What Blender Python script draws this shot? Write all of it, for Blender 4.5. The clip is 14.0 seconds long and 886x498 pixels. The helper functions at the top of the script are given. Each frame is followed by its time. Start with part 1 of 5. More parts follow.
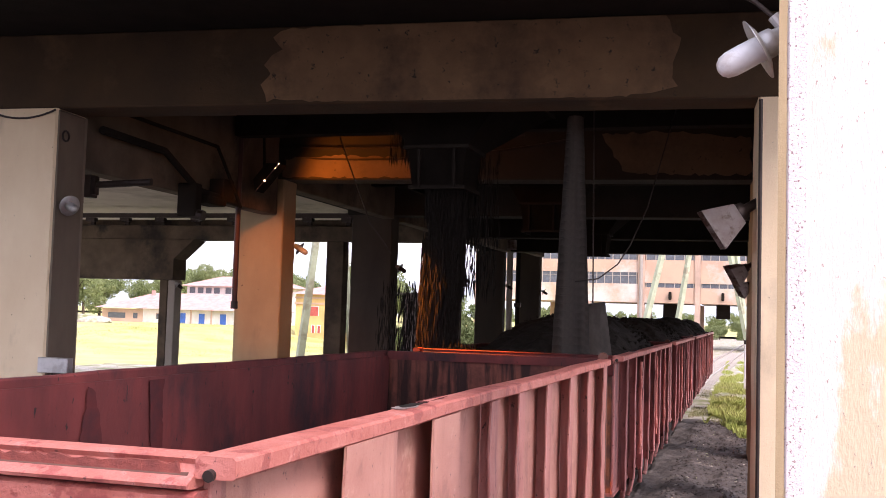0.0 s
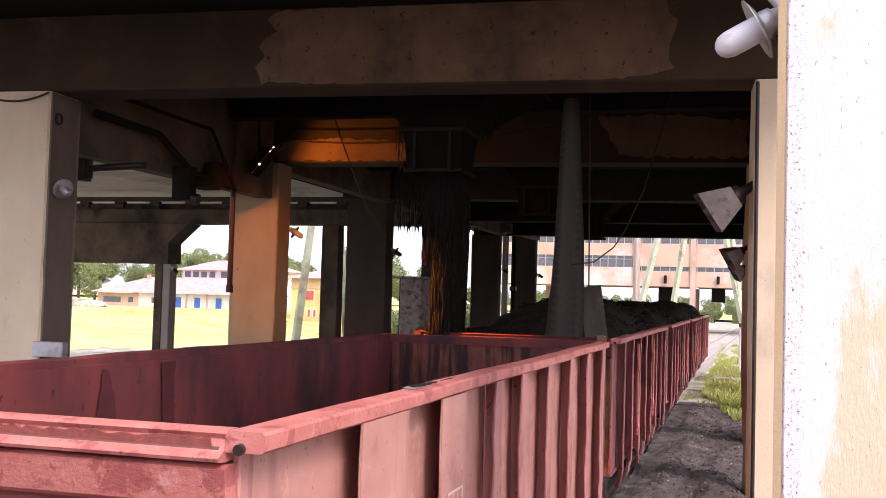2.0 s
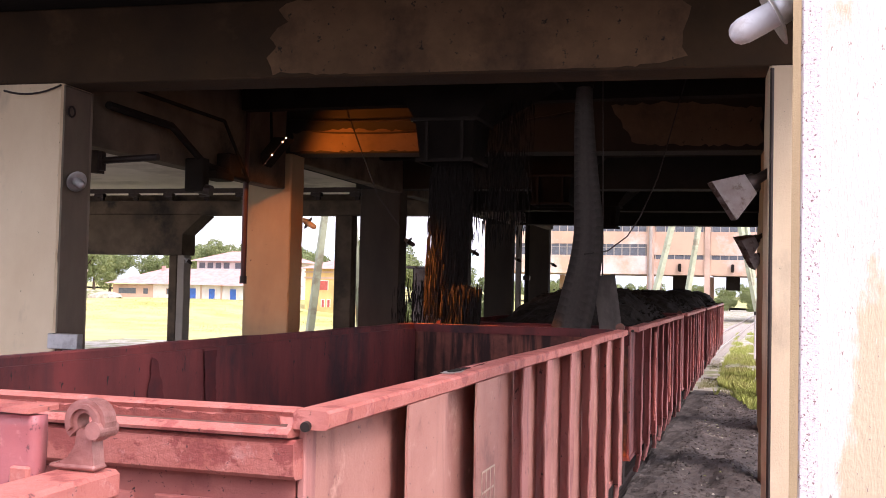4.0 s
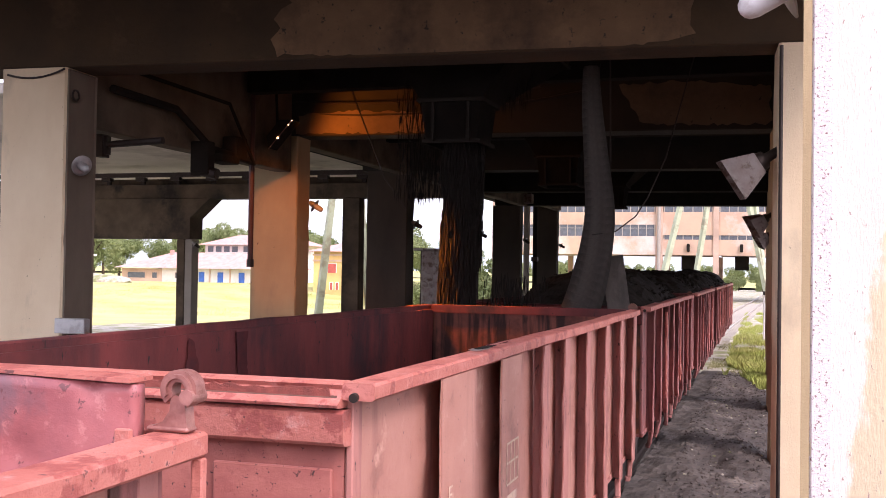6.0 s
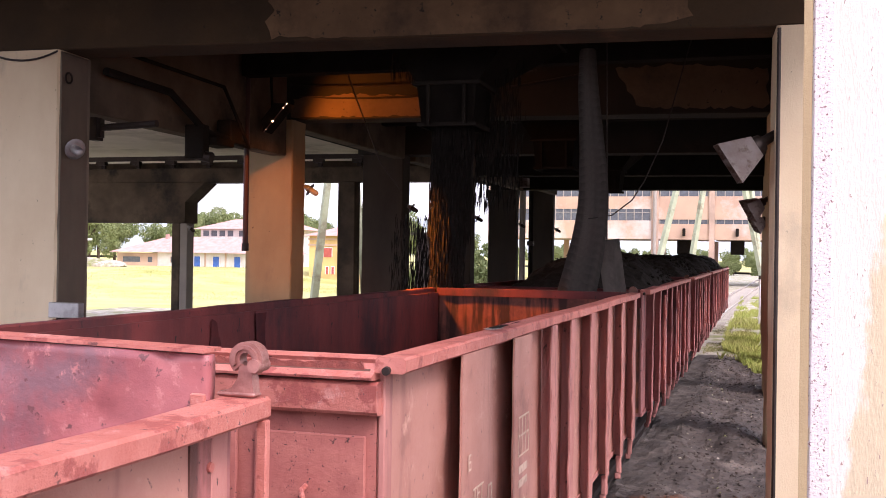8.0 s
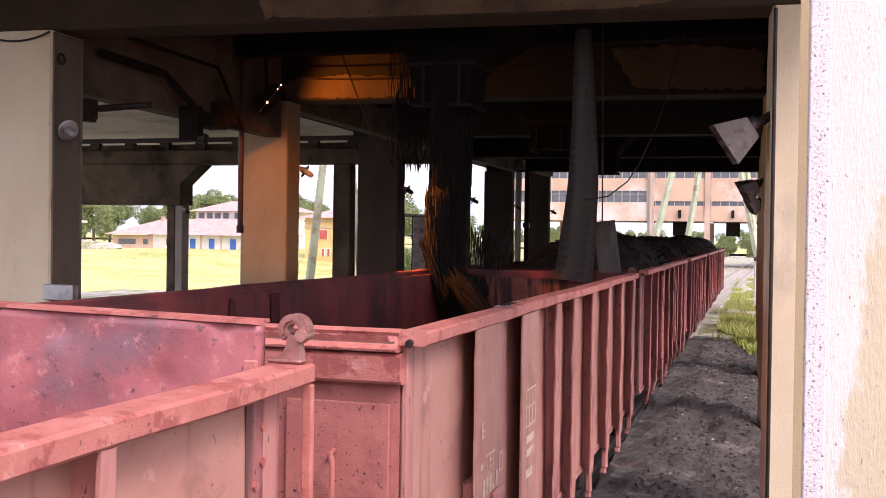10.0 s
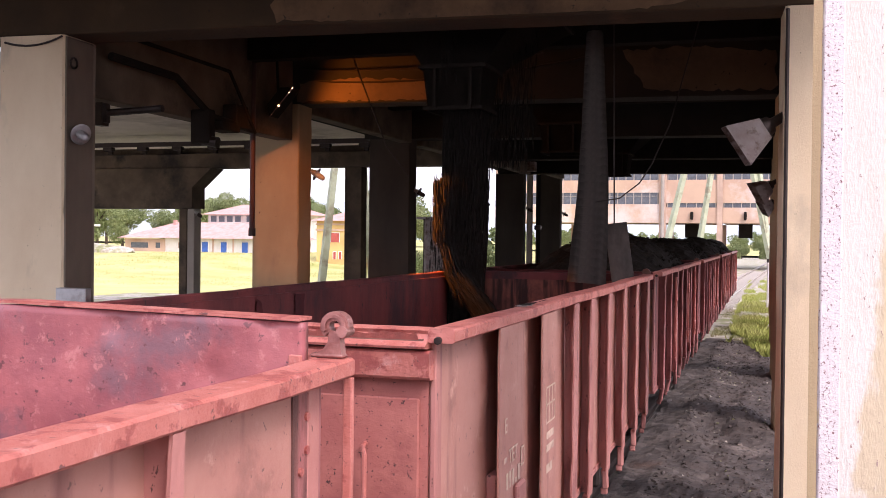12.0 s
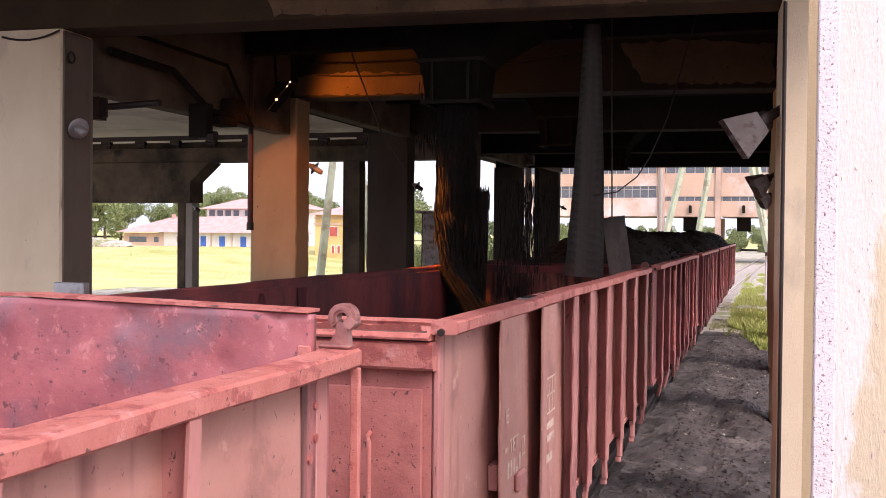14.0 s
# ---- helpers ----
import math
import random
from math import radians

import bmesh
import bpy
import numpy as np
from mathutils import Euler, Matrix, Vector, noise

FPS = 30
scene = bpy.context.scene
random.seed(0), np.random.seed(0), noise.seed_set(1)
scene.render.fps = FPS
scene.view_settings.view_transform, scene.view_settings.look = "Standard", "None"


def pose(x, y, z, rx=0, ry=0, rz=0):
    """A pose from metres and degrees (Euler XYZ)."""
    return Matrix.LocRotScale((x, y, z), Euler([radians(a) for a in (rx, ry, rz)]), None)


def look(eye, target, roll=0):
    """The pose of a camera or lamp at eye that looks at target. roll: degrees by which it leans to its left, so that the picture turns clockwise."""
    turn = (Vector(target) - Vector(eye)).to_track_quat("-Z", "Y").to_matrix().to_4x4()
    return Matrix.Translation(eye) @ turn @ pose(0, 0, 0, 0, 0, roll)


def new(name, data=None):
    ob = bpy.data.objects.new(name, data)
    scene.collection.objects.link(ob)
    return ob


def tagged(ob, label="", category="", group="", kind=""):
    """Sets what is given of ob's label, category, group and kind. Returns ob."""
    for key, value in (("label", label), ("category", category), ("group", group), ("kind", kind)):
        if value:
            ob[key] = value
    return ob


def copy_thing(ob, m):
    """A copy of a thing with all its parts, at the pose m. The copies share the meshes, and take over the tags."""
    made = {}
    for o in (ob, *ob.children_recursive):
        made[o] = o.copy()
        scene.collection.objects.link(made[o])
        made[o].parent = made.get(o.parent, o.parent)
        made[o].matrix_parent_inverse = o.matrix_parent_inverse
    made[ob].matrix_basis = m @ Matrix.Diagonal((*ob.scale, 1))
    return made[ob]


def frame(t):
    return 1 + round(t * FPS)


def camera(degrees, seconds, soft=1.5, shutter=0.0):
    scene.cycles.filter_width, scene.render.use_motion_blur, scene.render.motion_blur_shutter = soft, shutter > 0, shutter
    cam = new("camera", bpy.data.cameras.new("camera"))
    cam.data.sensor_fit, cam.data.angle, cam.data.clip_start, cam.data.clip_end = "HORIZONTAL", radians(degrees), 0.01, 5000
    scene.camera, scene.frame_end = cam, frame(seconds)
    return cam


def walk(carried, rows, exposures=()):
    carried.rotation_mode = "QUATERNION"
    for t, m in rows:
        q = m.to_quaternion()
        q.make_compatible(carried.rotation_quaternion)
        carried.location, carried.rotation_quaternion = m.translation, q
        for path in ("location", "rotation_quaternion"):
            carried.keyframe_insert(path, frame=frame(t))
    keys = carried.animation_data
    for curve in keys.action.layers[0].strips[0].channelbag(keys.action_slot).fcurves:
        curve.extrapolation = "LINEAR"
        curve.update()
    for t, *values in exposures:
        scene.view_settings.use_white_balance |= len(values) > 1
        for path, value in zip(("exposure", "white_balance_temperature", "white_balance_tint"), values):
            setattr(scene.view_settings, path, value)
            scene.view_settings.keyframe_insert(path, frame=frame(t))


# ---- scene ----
cam = camera(46.2, 14.0, soft=0.9)
# seconds, x, y, z, yaw, pitch, roll of the hand-held camera
PATH = [
    (0.0, 0.032, -0.142, 3.453, 16.15, 3.65, -1.68), (0.5, 0.026, -0.148, 3.453, 15.86, 3.57, -1.80), (1.0, 0.034, -0.124, 3.453, 15.99, 3.50, -1.52),
    (1.5, 0.024, -0.094, 3.452, 15.92, 2.84, -1.61), (2.0, 0.020, -0.106, 3.449, 15.91, 2.76, -1.60), (2.5, 0.027, -0.091, 3.458, 16.44, 2.73, -1.35),
    (3.0, 0.018, -0.103, 3.455, 16.20, 2.78, -1.64), (5.5, 0.019, -0.012, 3.454, 17.50, 1.06, -0.57), (6.0, 0.013, -0.003, 3.454, 17.13, 1.17, -0.87),
    (6.5, 0.000, 0.000, 3.450, 17.27, 0.97, -0.79), (7.0, -0.007, 0.013, 3.449, 17.15, 0.92, -1.04), (7.5, 0.000, 0.036, 3.448, 17.51, 0.64, -0.61),
    (8.0, -0.001, 0.048, 3.449, 16.90, 0.31, -0.87), (8.5, -0.007, 0.054, 3.448, 16.64, -0.11, -1.08), (11.0, 0.004, 0.081, 3.442, 16.69, -0.71, -0.71),
    (11.5, -0.005, 0.081, 3.443, 16.62, -0.42, -1.08), (12.0, -0.003, 0.084, 3.440, 17.31, -0.54, -0.64), (12.5, -0.003, 0.076, 3.440, 17.31, -1.05, -0.61),
    (13.0, 0.011, 0.080, 3.439, 17.42, -0.71, -0.18), (13.5, 0.023, 0.072, 3.440, 17.23, -0.36, -0.03), (14.0, 0.009, 0.073, 3.440, 17.23, -0.88, -0.55)]
walk(cam, [(t, pose(x, y, z, 90 + p, r, w)) for t, x, y, z, w, p, r in PATH], [(0, 0.98, 6150, 25), (7, 0.94, 6150, 25), (11, 0.78, 6150, 25), (14, 0.78, 6150, 25)])

# ---- light ----
world = bpy.data.worlds.new("sky")
scene.world = world
world.use_nodes = True
wn, wl = world.node_tree.nodes, world.node_tree.links
sky = wn.new("ShaderNodeTexSky")
sky.sky_type, sky.sun_disc = "NISHITA", False
sky.sun_elevation, sky.sun_rotation = radians(45), radians(127)
sky.dust_density = 4.0
veil = wn.new("ShaderNodeMix")  # a bright even cloud veil over the sky
veil.data_type = "RGBA"
veil.inputs[0].default_value = 0.6
veil.inputs[7].default_value = (9.0, 9.2, 9.6, 1)
wl.new(sky.outputs[0], veil.inputs[6])
wl.new(veil.outputs[2], wn["Background"].inputs["Color"])
wn["Background"].inputs["Strength"].default_value = 0.145
sun = new("sun", bpy.data.lights.new("sun", "SUN"))
sun.data.energy, sun.data.angle, sun.data.color = 1.5, radians(16), (1.0, 0.95, 0.88)
sun.matrix_basis = look((27, -20, 34), (0, 0, 0))
# sodium floodlights: one at the head of the second column, one hidden behind the first cross beam, and an added fill
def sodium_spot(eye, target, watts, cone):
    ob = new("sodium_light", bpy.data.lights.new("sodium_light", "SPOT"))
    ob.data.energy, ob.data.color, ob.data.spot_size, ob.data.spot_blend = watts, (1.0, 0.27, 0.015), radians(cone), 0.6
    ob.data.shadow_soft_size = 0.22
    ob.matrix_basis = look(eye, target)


sodium_spot((-8.2, 17.5, 6.05), (-6.9, 18.9, 5.7), 110, 130)
sodium_spot((-6.4, 12.66, 6.38), (-3.6, 13.25, 2.35), 6000, 30)
# added fill with no lamp of its own, tints the second column's front
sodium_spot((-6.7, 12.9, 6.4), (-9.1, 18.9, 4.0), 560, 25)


# ---- materials ----
def material(name, color, rough=0.8, metal=0.0, color2=None, scale=3.0, spot=None, spot_scale=0.7, spot_cut=(0.5, 0.62), bump=0.2, bump_scale=40.0,
             streak=1.0, drip=None, drip_cut=(0.56, 0.7), drip_scale=1.6, spec=0.5, fleck=None, fleck_scale=30.0, fleck_cut=(0.62, 0.68), scuff=None, scuff_scale=4.0, scuff_cut=(0.6, 0.64)):
    """Procedural surface: two tones by noise, larger stains with their own colour, fine flecks, fine relief."""
    m = bpy.data.materials.new(name)
    m.use_nodes = True
    n, l = m.node_tree.nodes, m.node_tree.links
    b = n["Principled BSDF"]
    b.inputs["Roughness"].default_value, b.inputs["Metallic"].default_value = rough, metal
    b.inputs["Specular IOR Level"].default_value = spec
    co = n.new("ShaderNodeTexCoord")
    mp = n.new("ShaderNodeMapping")
    mp.inputs["Scale"].default_value = (1, 1, streak)
    l.new(co.outputs["Object"], mp.inputs["Vector"])

    def nz(sc, detail=6.0, rgh=0.6):
        t = n.new("ShaderNodeTexNoise")
        t.inputs["Scale"].default_value, t.inputs["Detail"].default_value, t.inputs["Roughness"].default_value = sc, detail, rgh
        l.new(mp.outputs[0], t.inputs["Vector"])
        return t.outputs[0]

    def ramp(src, a, z):
        r = n.new("ShaderNodeMapRange")
        r.inputs["From Min"].default_value, r.inputs["From Max"].default_value = a, z
        l.new(src, r.inputs["Value"])
        return r.outputs[0]

    def mix(fac, a, c):
        x = n.new("ShaderNodeMix")
        x.data_type = "RGBA"
        l.new(fac, x.inputs[0])
        for sock, v in ((x.inputs[6], a), (x.inputs[7], c)):
            if isinstance(v, tuple):
                sock.default_value = (*v, 1)
            else:
                l.new(v, sock)
        return x.outputs[2]

    c2 = color2 or tuple(v * 0.72 for v in color)
    col = mix(ramp(nz(scale), 0.35, 0.65), color, c2)
    if spot:
        col = mix(ramp(nz(spot_scale, 8.0, 0.65), *spot_cut), col, spot)
    if drip:
        dm = n.new("ShaderNodeMapping")
        dm.inputs["Scale"].default_value = (5.0, 5.0, 0.45)
        l.new(co.outputs["Object"], dm.inputs["Vector"])
        dn = n.new("ShaderNodeTexNoise")
        dn.inputs["Scale"].default_value, dn.inputs["Detail"].default_value = drip_scale, 7.0
        l.new(dm.outputs[0], dn.inputs["Vector"])
        col = mix(ramp(dn.outputs[0], *drip_cut), col, drip)
    if scuff:
        col = mix(ramp(nz(scuff_scale, 10.0, 0.75), *scuff_cut), col, scuff)
    if fleck:
        col = mix(ramp(nz(fleck_scale, 4.0, 0.7), *fleck_cut), col, fleck)
    l.new(col, b.inputs["Base Color"])
    if bump:
        bp = n.new("ShaderNodeBump")
        bp.inputs["Strength"].default_value, bp.inputs["Distance"].default_value = bump, 0.02
        l.new(nz(bump_scale, 8.0, 0.7), bp.inputs["Height"])
        l.new(bp.outputs[0], b.inputs["Normal"])
    return m


def glowing(name, color, strength):
    m = bpy.data.materials.new(name)
    m.use_nodes = True
    b = m.node_tree.nodes["Principled BSDF"]
    b.inputs["Base Color"].default_value = (*color, 1)
    b.inputs["Emission Color"].default_value = (*color, 1)
    b.inputs["Emission Strength"].default_value = strength
    return m


M_PLASTER = material("plaster", (0.8, 0.65, 0.45), 0.9, color2=(0.72, 0.56, 0.37), scale=1.2, spot=(0.46, 0.37, 0.26), spot_scale=0.7, spot_cut=(0.56, 0.72), streak=0.5,
                     bump=0.3, bump_scale=50, fleck=(0.26, 0.19, 0.13), fleck_scale=15, fleck_cut=(0.68, 0.71))
M_PLASTER_PALE = material("pale_plaster", (0.8, 0.74, 0.68), 0.9, color2=(0.76, 0.68, 0.58), scale=2.2, spot=(0.68, 0.55, 0.37), spot_scale=1.1, streak=0.35,
                          spot_cut=(0.5, 0.53), bump=0.5, bump_scale=60, fleck=(0.42, 0.28, 0.24), fleck_scale=60, fleck_cut=(0.66, 0.69))
M_PITTED = material("pitted_plaster", (0.8, 0.73, 0.71), 0.95, color2=(0.76, 0.67, 0.65), scale=9, spot=(0.6, 0.45, 0.43), spot_scale=45, streak=0.9, spot_cut=(0.62, 0.68), bump=0.5, bump_scale=55,
                    fleck=(0.26, 0.14, 0.13), fleck_scale=75, fleck_cut=(0.58, 0.63))
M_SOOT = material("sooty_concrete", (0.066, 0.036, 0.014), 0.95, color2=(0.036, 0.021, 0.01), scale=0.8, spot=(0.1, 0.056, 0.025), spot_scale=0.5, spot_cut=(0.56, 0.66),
                  bump=0.3, bump_scale=25, fleck=(0.015, 0.012, 0.01), fleck_scale=5, fleck_cut=(0.66, 0.72))
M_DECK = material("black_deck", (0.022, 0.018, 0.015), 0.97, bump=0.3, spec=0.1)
M_RED = material("oxide_red_paint", (0.5, 0.218, 0.185), 0.65, color2=(0.4, 0.155, 0.13), scale=3.0, spot=(0.25, 0.095, 0.085), spot_scale=3.0, spot_cut=(0.58, 0.68),
                 bump=0.3, bump_scale=30, streak=0.5, drip=(0.28, 0.12, 0.105), drip_cut=(0.58, 0.7), fleck=(0.09, 0.04, 0.036), fleck_scale=26, fleck_cut=(0.64, 0.68))
M_RED_DARK = material("rusty_dark_red_paint", (0.45, 0.18, 0.165), 0.65, color2=(0.33, 0.115, 0.105), scale=2.6, spot=(0.1, 0.035, 0.03), spot_scale=2.2, spot_cut=(0.54, 0.66),
                      bump=0.3, bump_scale=30, streak=0.5, drip=(0.12, 0.05, 0.04), drip_cut=(0.54, 0.66), fleck=(0.06, 0.026, 0.022), fleck_scale=22, fleck_cut=(0.62, 0.67))
M_RED_END = material("red_end_panel_paint", (0.45, 0.155, 0.125), 0.65, color2=(0.35, 0.105, 0.088), scale=3.5, spot=(0.3, 0.09, 0.075), spot_scale=2.5, spot_cut=(0.52, 0.66), bump=0.3, bump_scale=30,
                     fleck=(0.05, 0.022, 0.02), fleck_scale=34, fleck_cut=(0.62, 0.66))
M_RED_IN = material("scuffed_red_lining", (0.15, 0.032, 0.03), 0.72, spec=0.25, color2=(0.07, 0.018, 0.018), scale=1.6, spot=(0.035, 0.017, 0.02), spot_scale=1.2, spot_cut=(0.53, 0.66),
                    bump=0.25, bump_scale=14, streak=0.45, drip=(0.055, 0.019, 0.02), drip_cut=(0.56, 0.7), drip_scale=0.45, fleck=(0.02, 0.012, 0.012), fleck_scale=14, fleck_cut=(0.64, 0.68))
M_RED_FAR = material("brown_red_lining", (0.2, 0.07, 0.05), 0.85, spec=0.2, color2=(0.12, 0.045, 0.035), scale=3, spot=(0.05, 0.024, 0.022), spot_scale=1.8, spot_cut=(0.5, 0.66), bump=0.3, bump_scale=14,
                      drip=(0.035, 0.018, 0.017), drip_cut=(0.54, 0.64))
M_TAN = material("sun_bleached_red_brown", (0.5, 0.245, 0.19), 0.65, color2=(0.42, 0.185, 0.145), scale=2.6, spot=(0.3, 0.14, 0.11), spot_scale=2.6, spot_cut=(0.58, 0.7), bump=0.3, bump_scale=30,
                 drip=(0.28, 0.115, 0.095), drip_cut=(0.58, 0.76), fleck=(0.2, 0.1, 0.085), fleck_scale=24, fleck_cut=(0.65, 0.68), scuff=(0.56, 0.31, 0.24), scuff_scale=5.0, scuff_cut=(0.58, 0.66))
M_COALDIRT = material("coal_mud", (0.1, 0.078, 0.067), 0.9, color2=(0.055, 0.042, 0.037), scale=2.5, spot=(0.17, 0.135, 0.115), spot_scale=0.9, spot_cut=(0.55, 0.68), bump=1.0, bump_scale=8,
                      fleck=(0.02, 0.017, 0.016), fleck_scale=14, fleck_cut=(0.57, 0.63))
M_STEEL = material("dark_steel", (0.06, 0.045, 0.04), 0.55, 0.7, scale=5, bump=0.2)
M_RAIL = material("rail_steel", (0.5, 0.44, 0.4), 0.45, 0.3, scale=6, bump=0.1)
M_COAL = material("coal", (0.015, 0.012, 0.01), 0.92, color2=(0.03, 0.024, 0.02), scale=9, bump=0.8, bump_scale=18, spec=0.1)
M_DIRT = material("coal_dirt", (0.12, 0.1, 0.09), 0.95, color2=(0.06, 0.05, 0.046), scale=2.0, spot=(0.22, 0.19, 0.17), spot_scale=1.0, spot_cut=(0.56, 0.68),
                  bump=1.0, bump_scale=5, fleck=(0.03, 0.026, 0.024), fleck_scale=9, fleck_cut=(0.58, 0.64))
M_GRASS = material("grass", (0.46, 0.43, 0.14), 0.95, color2=(0.52, 0.46, 0.2), scale=0.25, spot=(0.34, 0.35, 0.09), spot_scale=0.07, bump=0.8, bump_scale=4)
M_GREEN = material("pale_green_paint", (0.5, 0.54, 0.38), 0.7, color2=(0.4, 0.42, 0.28), scale=1.5, spot=(0.3, 0.27, 0.18), spot_scale=0.8, bump=0.15)
M_WHITE = material("white_plaster", (0.78, 0.74, 0.7), 0.9, scale=0.5, bump=0.1)
M_ROOF = material("red_roof_tiles", (0.56, 0.36, 0.33), 0.9, color2=(0.5, 0.27, 0.23), scale=1.5, bump=0.5, bump_scale=6)
M_PEACH = material("peach_plaster", (0.58, 0.4, 0.28), 0.9, color2=(0.5, 0.33, 0.24), scale=0.3, spot=(0.66, 0.56, 0.5), spot_scale=0.14, bump=0.1)
M_BLUE = material("blue_paint", (0.05, 0.14, 0.5), 0.6, bump=0)
M_PIPE = material("dark_red_pipe_paint", (0.05, 0.015, 0.014), 0.6, bump=0.1)
M_REDP = material("red_shutter_paint", (0.5, 0.1, 0.08), 0.6, bump=0)
M_GLASS = material("grey_window_glass", (0.13, 0.14, 0.16), 0.15, bump=0)
M_LEAF = material("leaves", (0.16, 0.205, 0.075), 0.8, color2=(0.25, 0.28, 0.12), scale=0.6, bump=0.3, bump_scale=3)
M_BARK = material("bark", (0.1, 0.07, 0.05), 0.95, scale=3, bump=0.6)
M_CEIL = material("lit_ceiling_concrete", (0.68, 0.62, 0.56), 0.95, color2=(0.58, 0.52, 0.47), scale=0.5, spot=(0.42, 0.37, 0.33), spot_scale=0.3, bump=0.2)
M_BELT = material("worn_rubber_belt", (0.04, 0.034, 0.03), 0.8, color2=(0.07, 0.058, 0.05), scale=1.6, spot=(0.13, 0.11, 0.095), spot_scale=0.9, streak=0.6, bump=0.4, bump_scale=14)
M_ALU = material("weathered_aluminium", (0.55, 0.53, 0.52), 0.45, 0.6, spot=(0.35, 0.33, 0.32), spot_scale=6, bump=0.15)
M_FROST = material("frosted_lamp_glass", (0.72, 0.7, 0.7), 0.3, spot=(0.5, 0.46, 0.44), spot_scale=8, bump=0.1)
M_CHALK = material("cream_stencil_paint", (0.72, 0.52, 0.4), 0.9, spot=(0.4, 0.22, 0.18), spot_scale=14, spot_cut=(0.5, 0.7), bump=0)
M_PANEL = material("pale_grey_concrete", (0.42, 0.37, 0.32), 0.95, color2=(0.34, 0.3, 0.26), scale=0.7, bump=0.3)


M_BROWN = material("dark_brown_concrete", (0.16, 0.115, 0.075), 0.95, color2=(0.07, 0.05, 0.035), scale=0.9, spot=(0.03, 0.024, 0.02), spot_scale=0.6, spot_cut=(0.52, 0.66), bump=0.3, bump_scale=20)
M_PATCH1 = material("dim_plaster_skin", (0.2, 0.118, 0.06), 0.95, color2=(0.13, 0.074, 0.037), scale=1.4, spot=(0.075, 0.042, 0.023), spot_scale=0.9, spot_cut=(0.48, 0.66), bump=0.35, bump_scale=18,
                    fleck=(0.03, 0.022, 0.016), fleck_scale=8, fleck_cut=(0.62, 0.68))
M_PLASTER2 = material("tan_plaster", (0.46, 0.34, 0.19), 0.9, color2=(0.38, 0.27, 0.15), scale=1.2, spot=(0.26, 0.19, 0.13), spot_scale=0.7, spot_cut=(0.54, 0.72), streak=0.5,
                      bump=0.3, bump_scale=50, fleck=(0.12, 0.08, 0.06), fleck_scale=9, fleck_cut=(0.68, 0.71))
M_BLACKISH = material("blackish_concrete", (0.03, 0.024, 0.018), 0.95, color2=(0.018, 0.015, 0.012), scale=0.8, spot=(0.06, 0.045, 0.03), spot_scale=0.5, spot_cut=(0.58, 0.7), bump=0.3, bump_scale=25)
M_PATCH = material("brown_patch_skin", (0.15, 0.1, 0.06), 0.95, color2=(0.11, 0.073, 0.046), scale=1.4, spot=(0.06, 0.043, 0.03), spot_scale=0.8, spot_cut=(0.5, 0.7), bump=0.35, bump_scale=18,
                   fleck=(0.04, 0.03, 0.022), fleck_scale=7, fleck_cut=(0.64, 0.69))
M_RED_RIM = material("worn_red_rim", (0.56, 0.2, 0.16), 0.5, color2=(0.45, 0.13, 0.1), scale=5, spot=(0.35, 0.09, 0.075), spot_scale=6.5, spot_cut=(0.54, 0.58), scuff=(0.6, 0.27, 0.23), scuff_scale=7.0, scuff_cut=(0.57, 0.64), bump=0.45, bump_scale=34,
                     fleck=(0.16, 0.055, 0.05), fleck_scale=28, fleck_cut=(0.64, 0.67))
M_RED_IN2 = material("pale_red_lining", (0.43, 0.135, 0.135), 0.4, color2=(0.28, 0.085, 0.095), scale=4, spot=(0.22, 0.105, 0.12), spot_scale=1.6, spot_cut=(0.5, 0.6), scuff=(0.49, 0.19, 0.18), scuff_scale=12.0, scuff_cut=(0.56, 0.62), bump=0.2, bump_scale=18,
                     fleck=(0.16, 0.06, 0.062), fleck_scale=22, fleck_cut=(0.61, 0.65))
M_CAST = material("worn_cast_iron", (0.44, 0.21, 0.18), 0.4, 0.3, color2=(0.24, 0.095, 0.08), scale=14, bump=0.2)
M_CAST2 = material("rusty_cast_iron", (0.16, 0.07, 0.05), 0.7, 0.2, scale=9, bump=0.3)
M_RUST = material("orange_rust", (0.26, 0.085, 0.035), 0.8, color2=(0.15, 0.05, 0.03), scale=4, spot=(0.07, 0.03, 0.025), spot_scale=2, spot_cut=(0.5, 0.64), bump=0.4, bump_scale=24)
M_RUST_RED = material("flaking_red_rust", (0.3, 0.075, 0.055), 0.85, color2=(0.2, 0.05, 0.04), scale=20, bump=0.6, bump_scale=50)
M_STAIN = material("coal_stain", (0.055, 0.021, 0.023), 0.95, color2=(0.09, 0.024, 0.024), spec=0.05, scale=6, bump=0.2)
M_GRAVEL = material("pale_gravel", (0.56, 0.5, 0.42), 0.95, color2=(0.3, 0.26, 0.21), scale=2.2, spot=(0.22, 0.23, 0.09), spot_scale=0.8, spot_cut=(0.46, 0.6), bump=0.8, bump_scale=9,
                    fleck=(0.12, 0.1, 0.09), fleck_scale=5, fleck_cut=(0.6, 0.66))
M_WEED = material("weed_leaves", (0.3, 0.36, 0.06), 0.85, color2=(0.4, 0.38, 0.12), scale=0.7, bump=0)
M_DRY = material("dry_growth", (0.3, 0.25, 0.12), 0.9, color2=(0.22, 0.22, 0.08), scale=0.9, bump=0)
M_OCHRE = material("ochre_plaster", (0.72, 0.5, 0.2), 0.9, scale=0.4, bump=0.1)
M_PEACH2 = material("peach_trim", (0.6, 0.42, 0.32), 0.9, scale=0.4, bump=0.1)
M_ORANGE = material("orange_paint", (0.7, 0.22, 0.05), 0.5, bump=0)
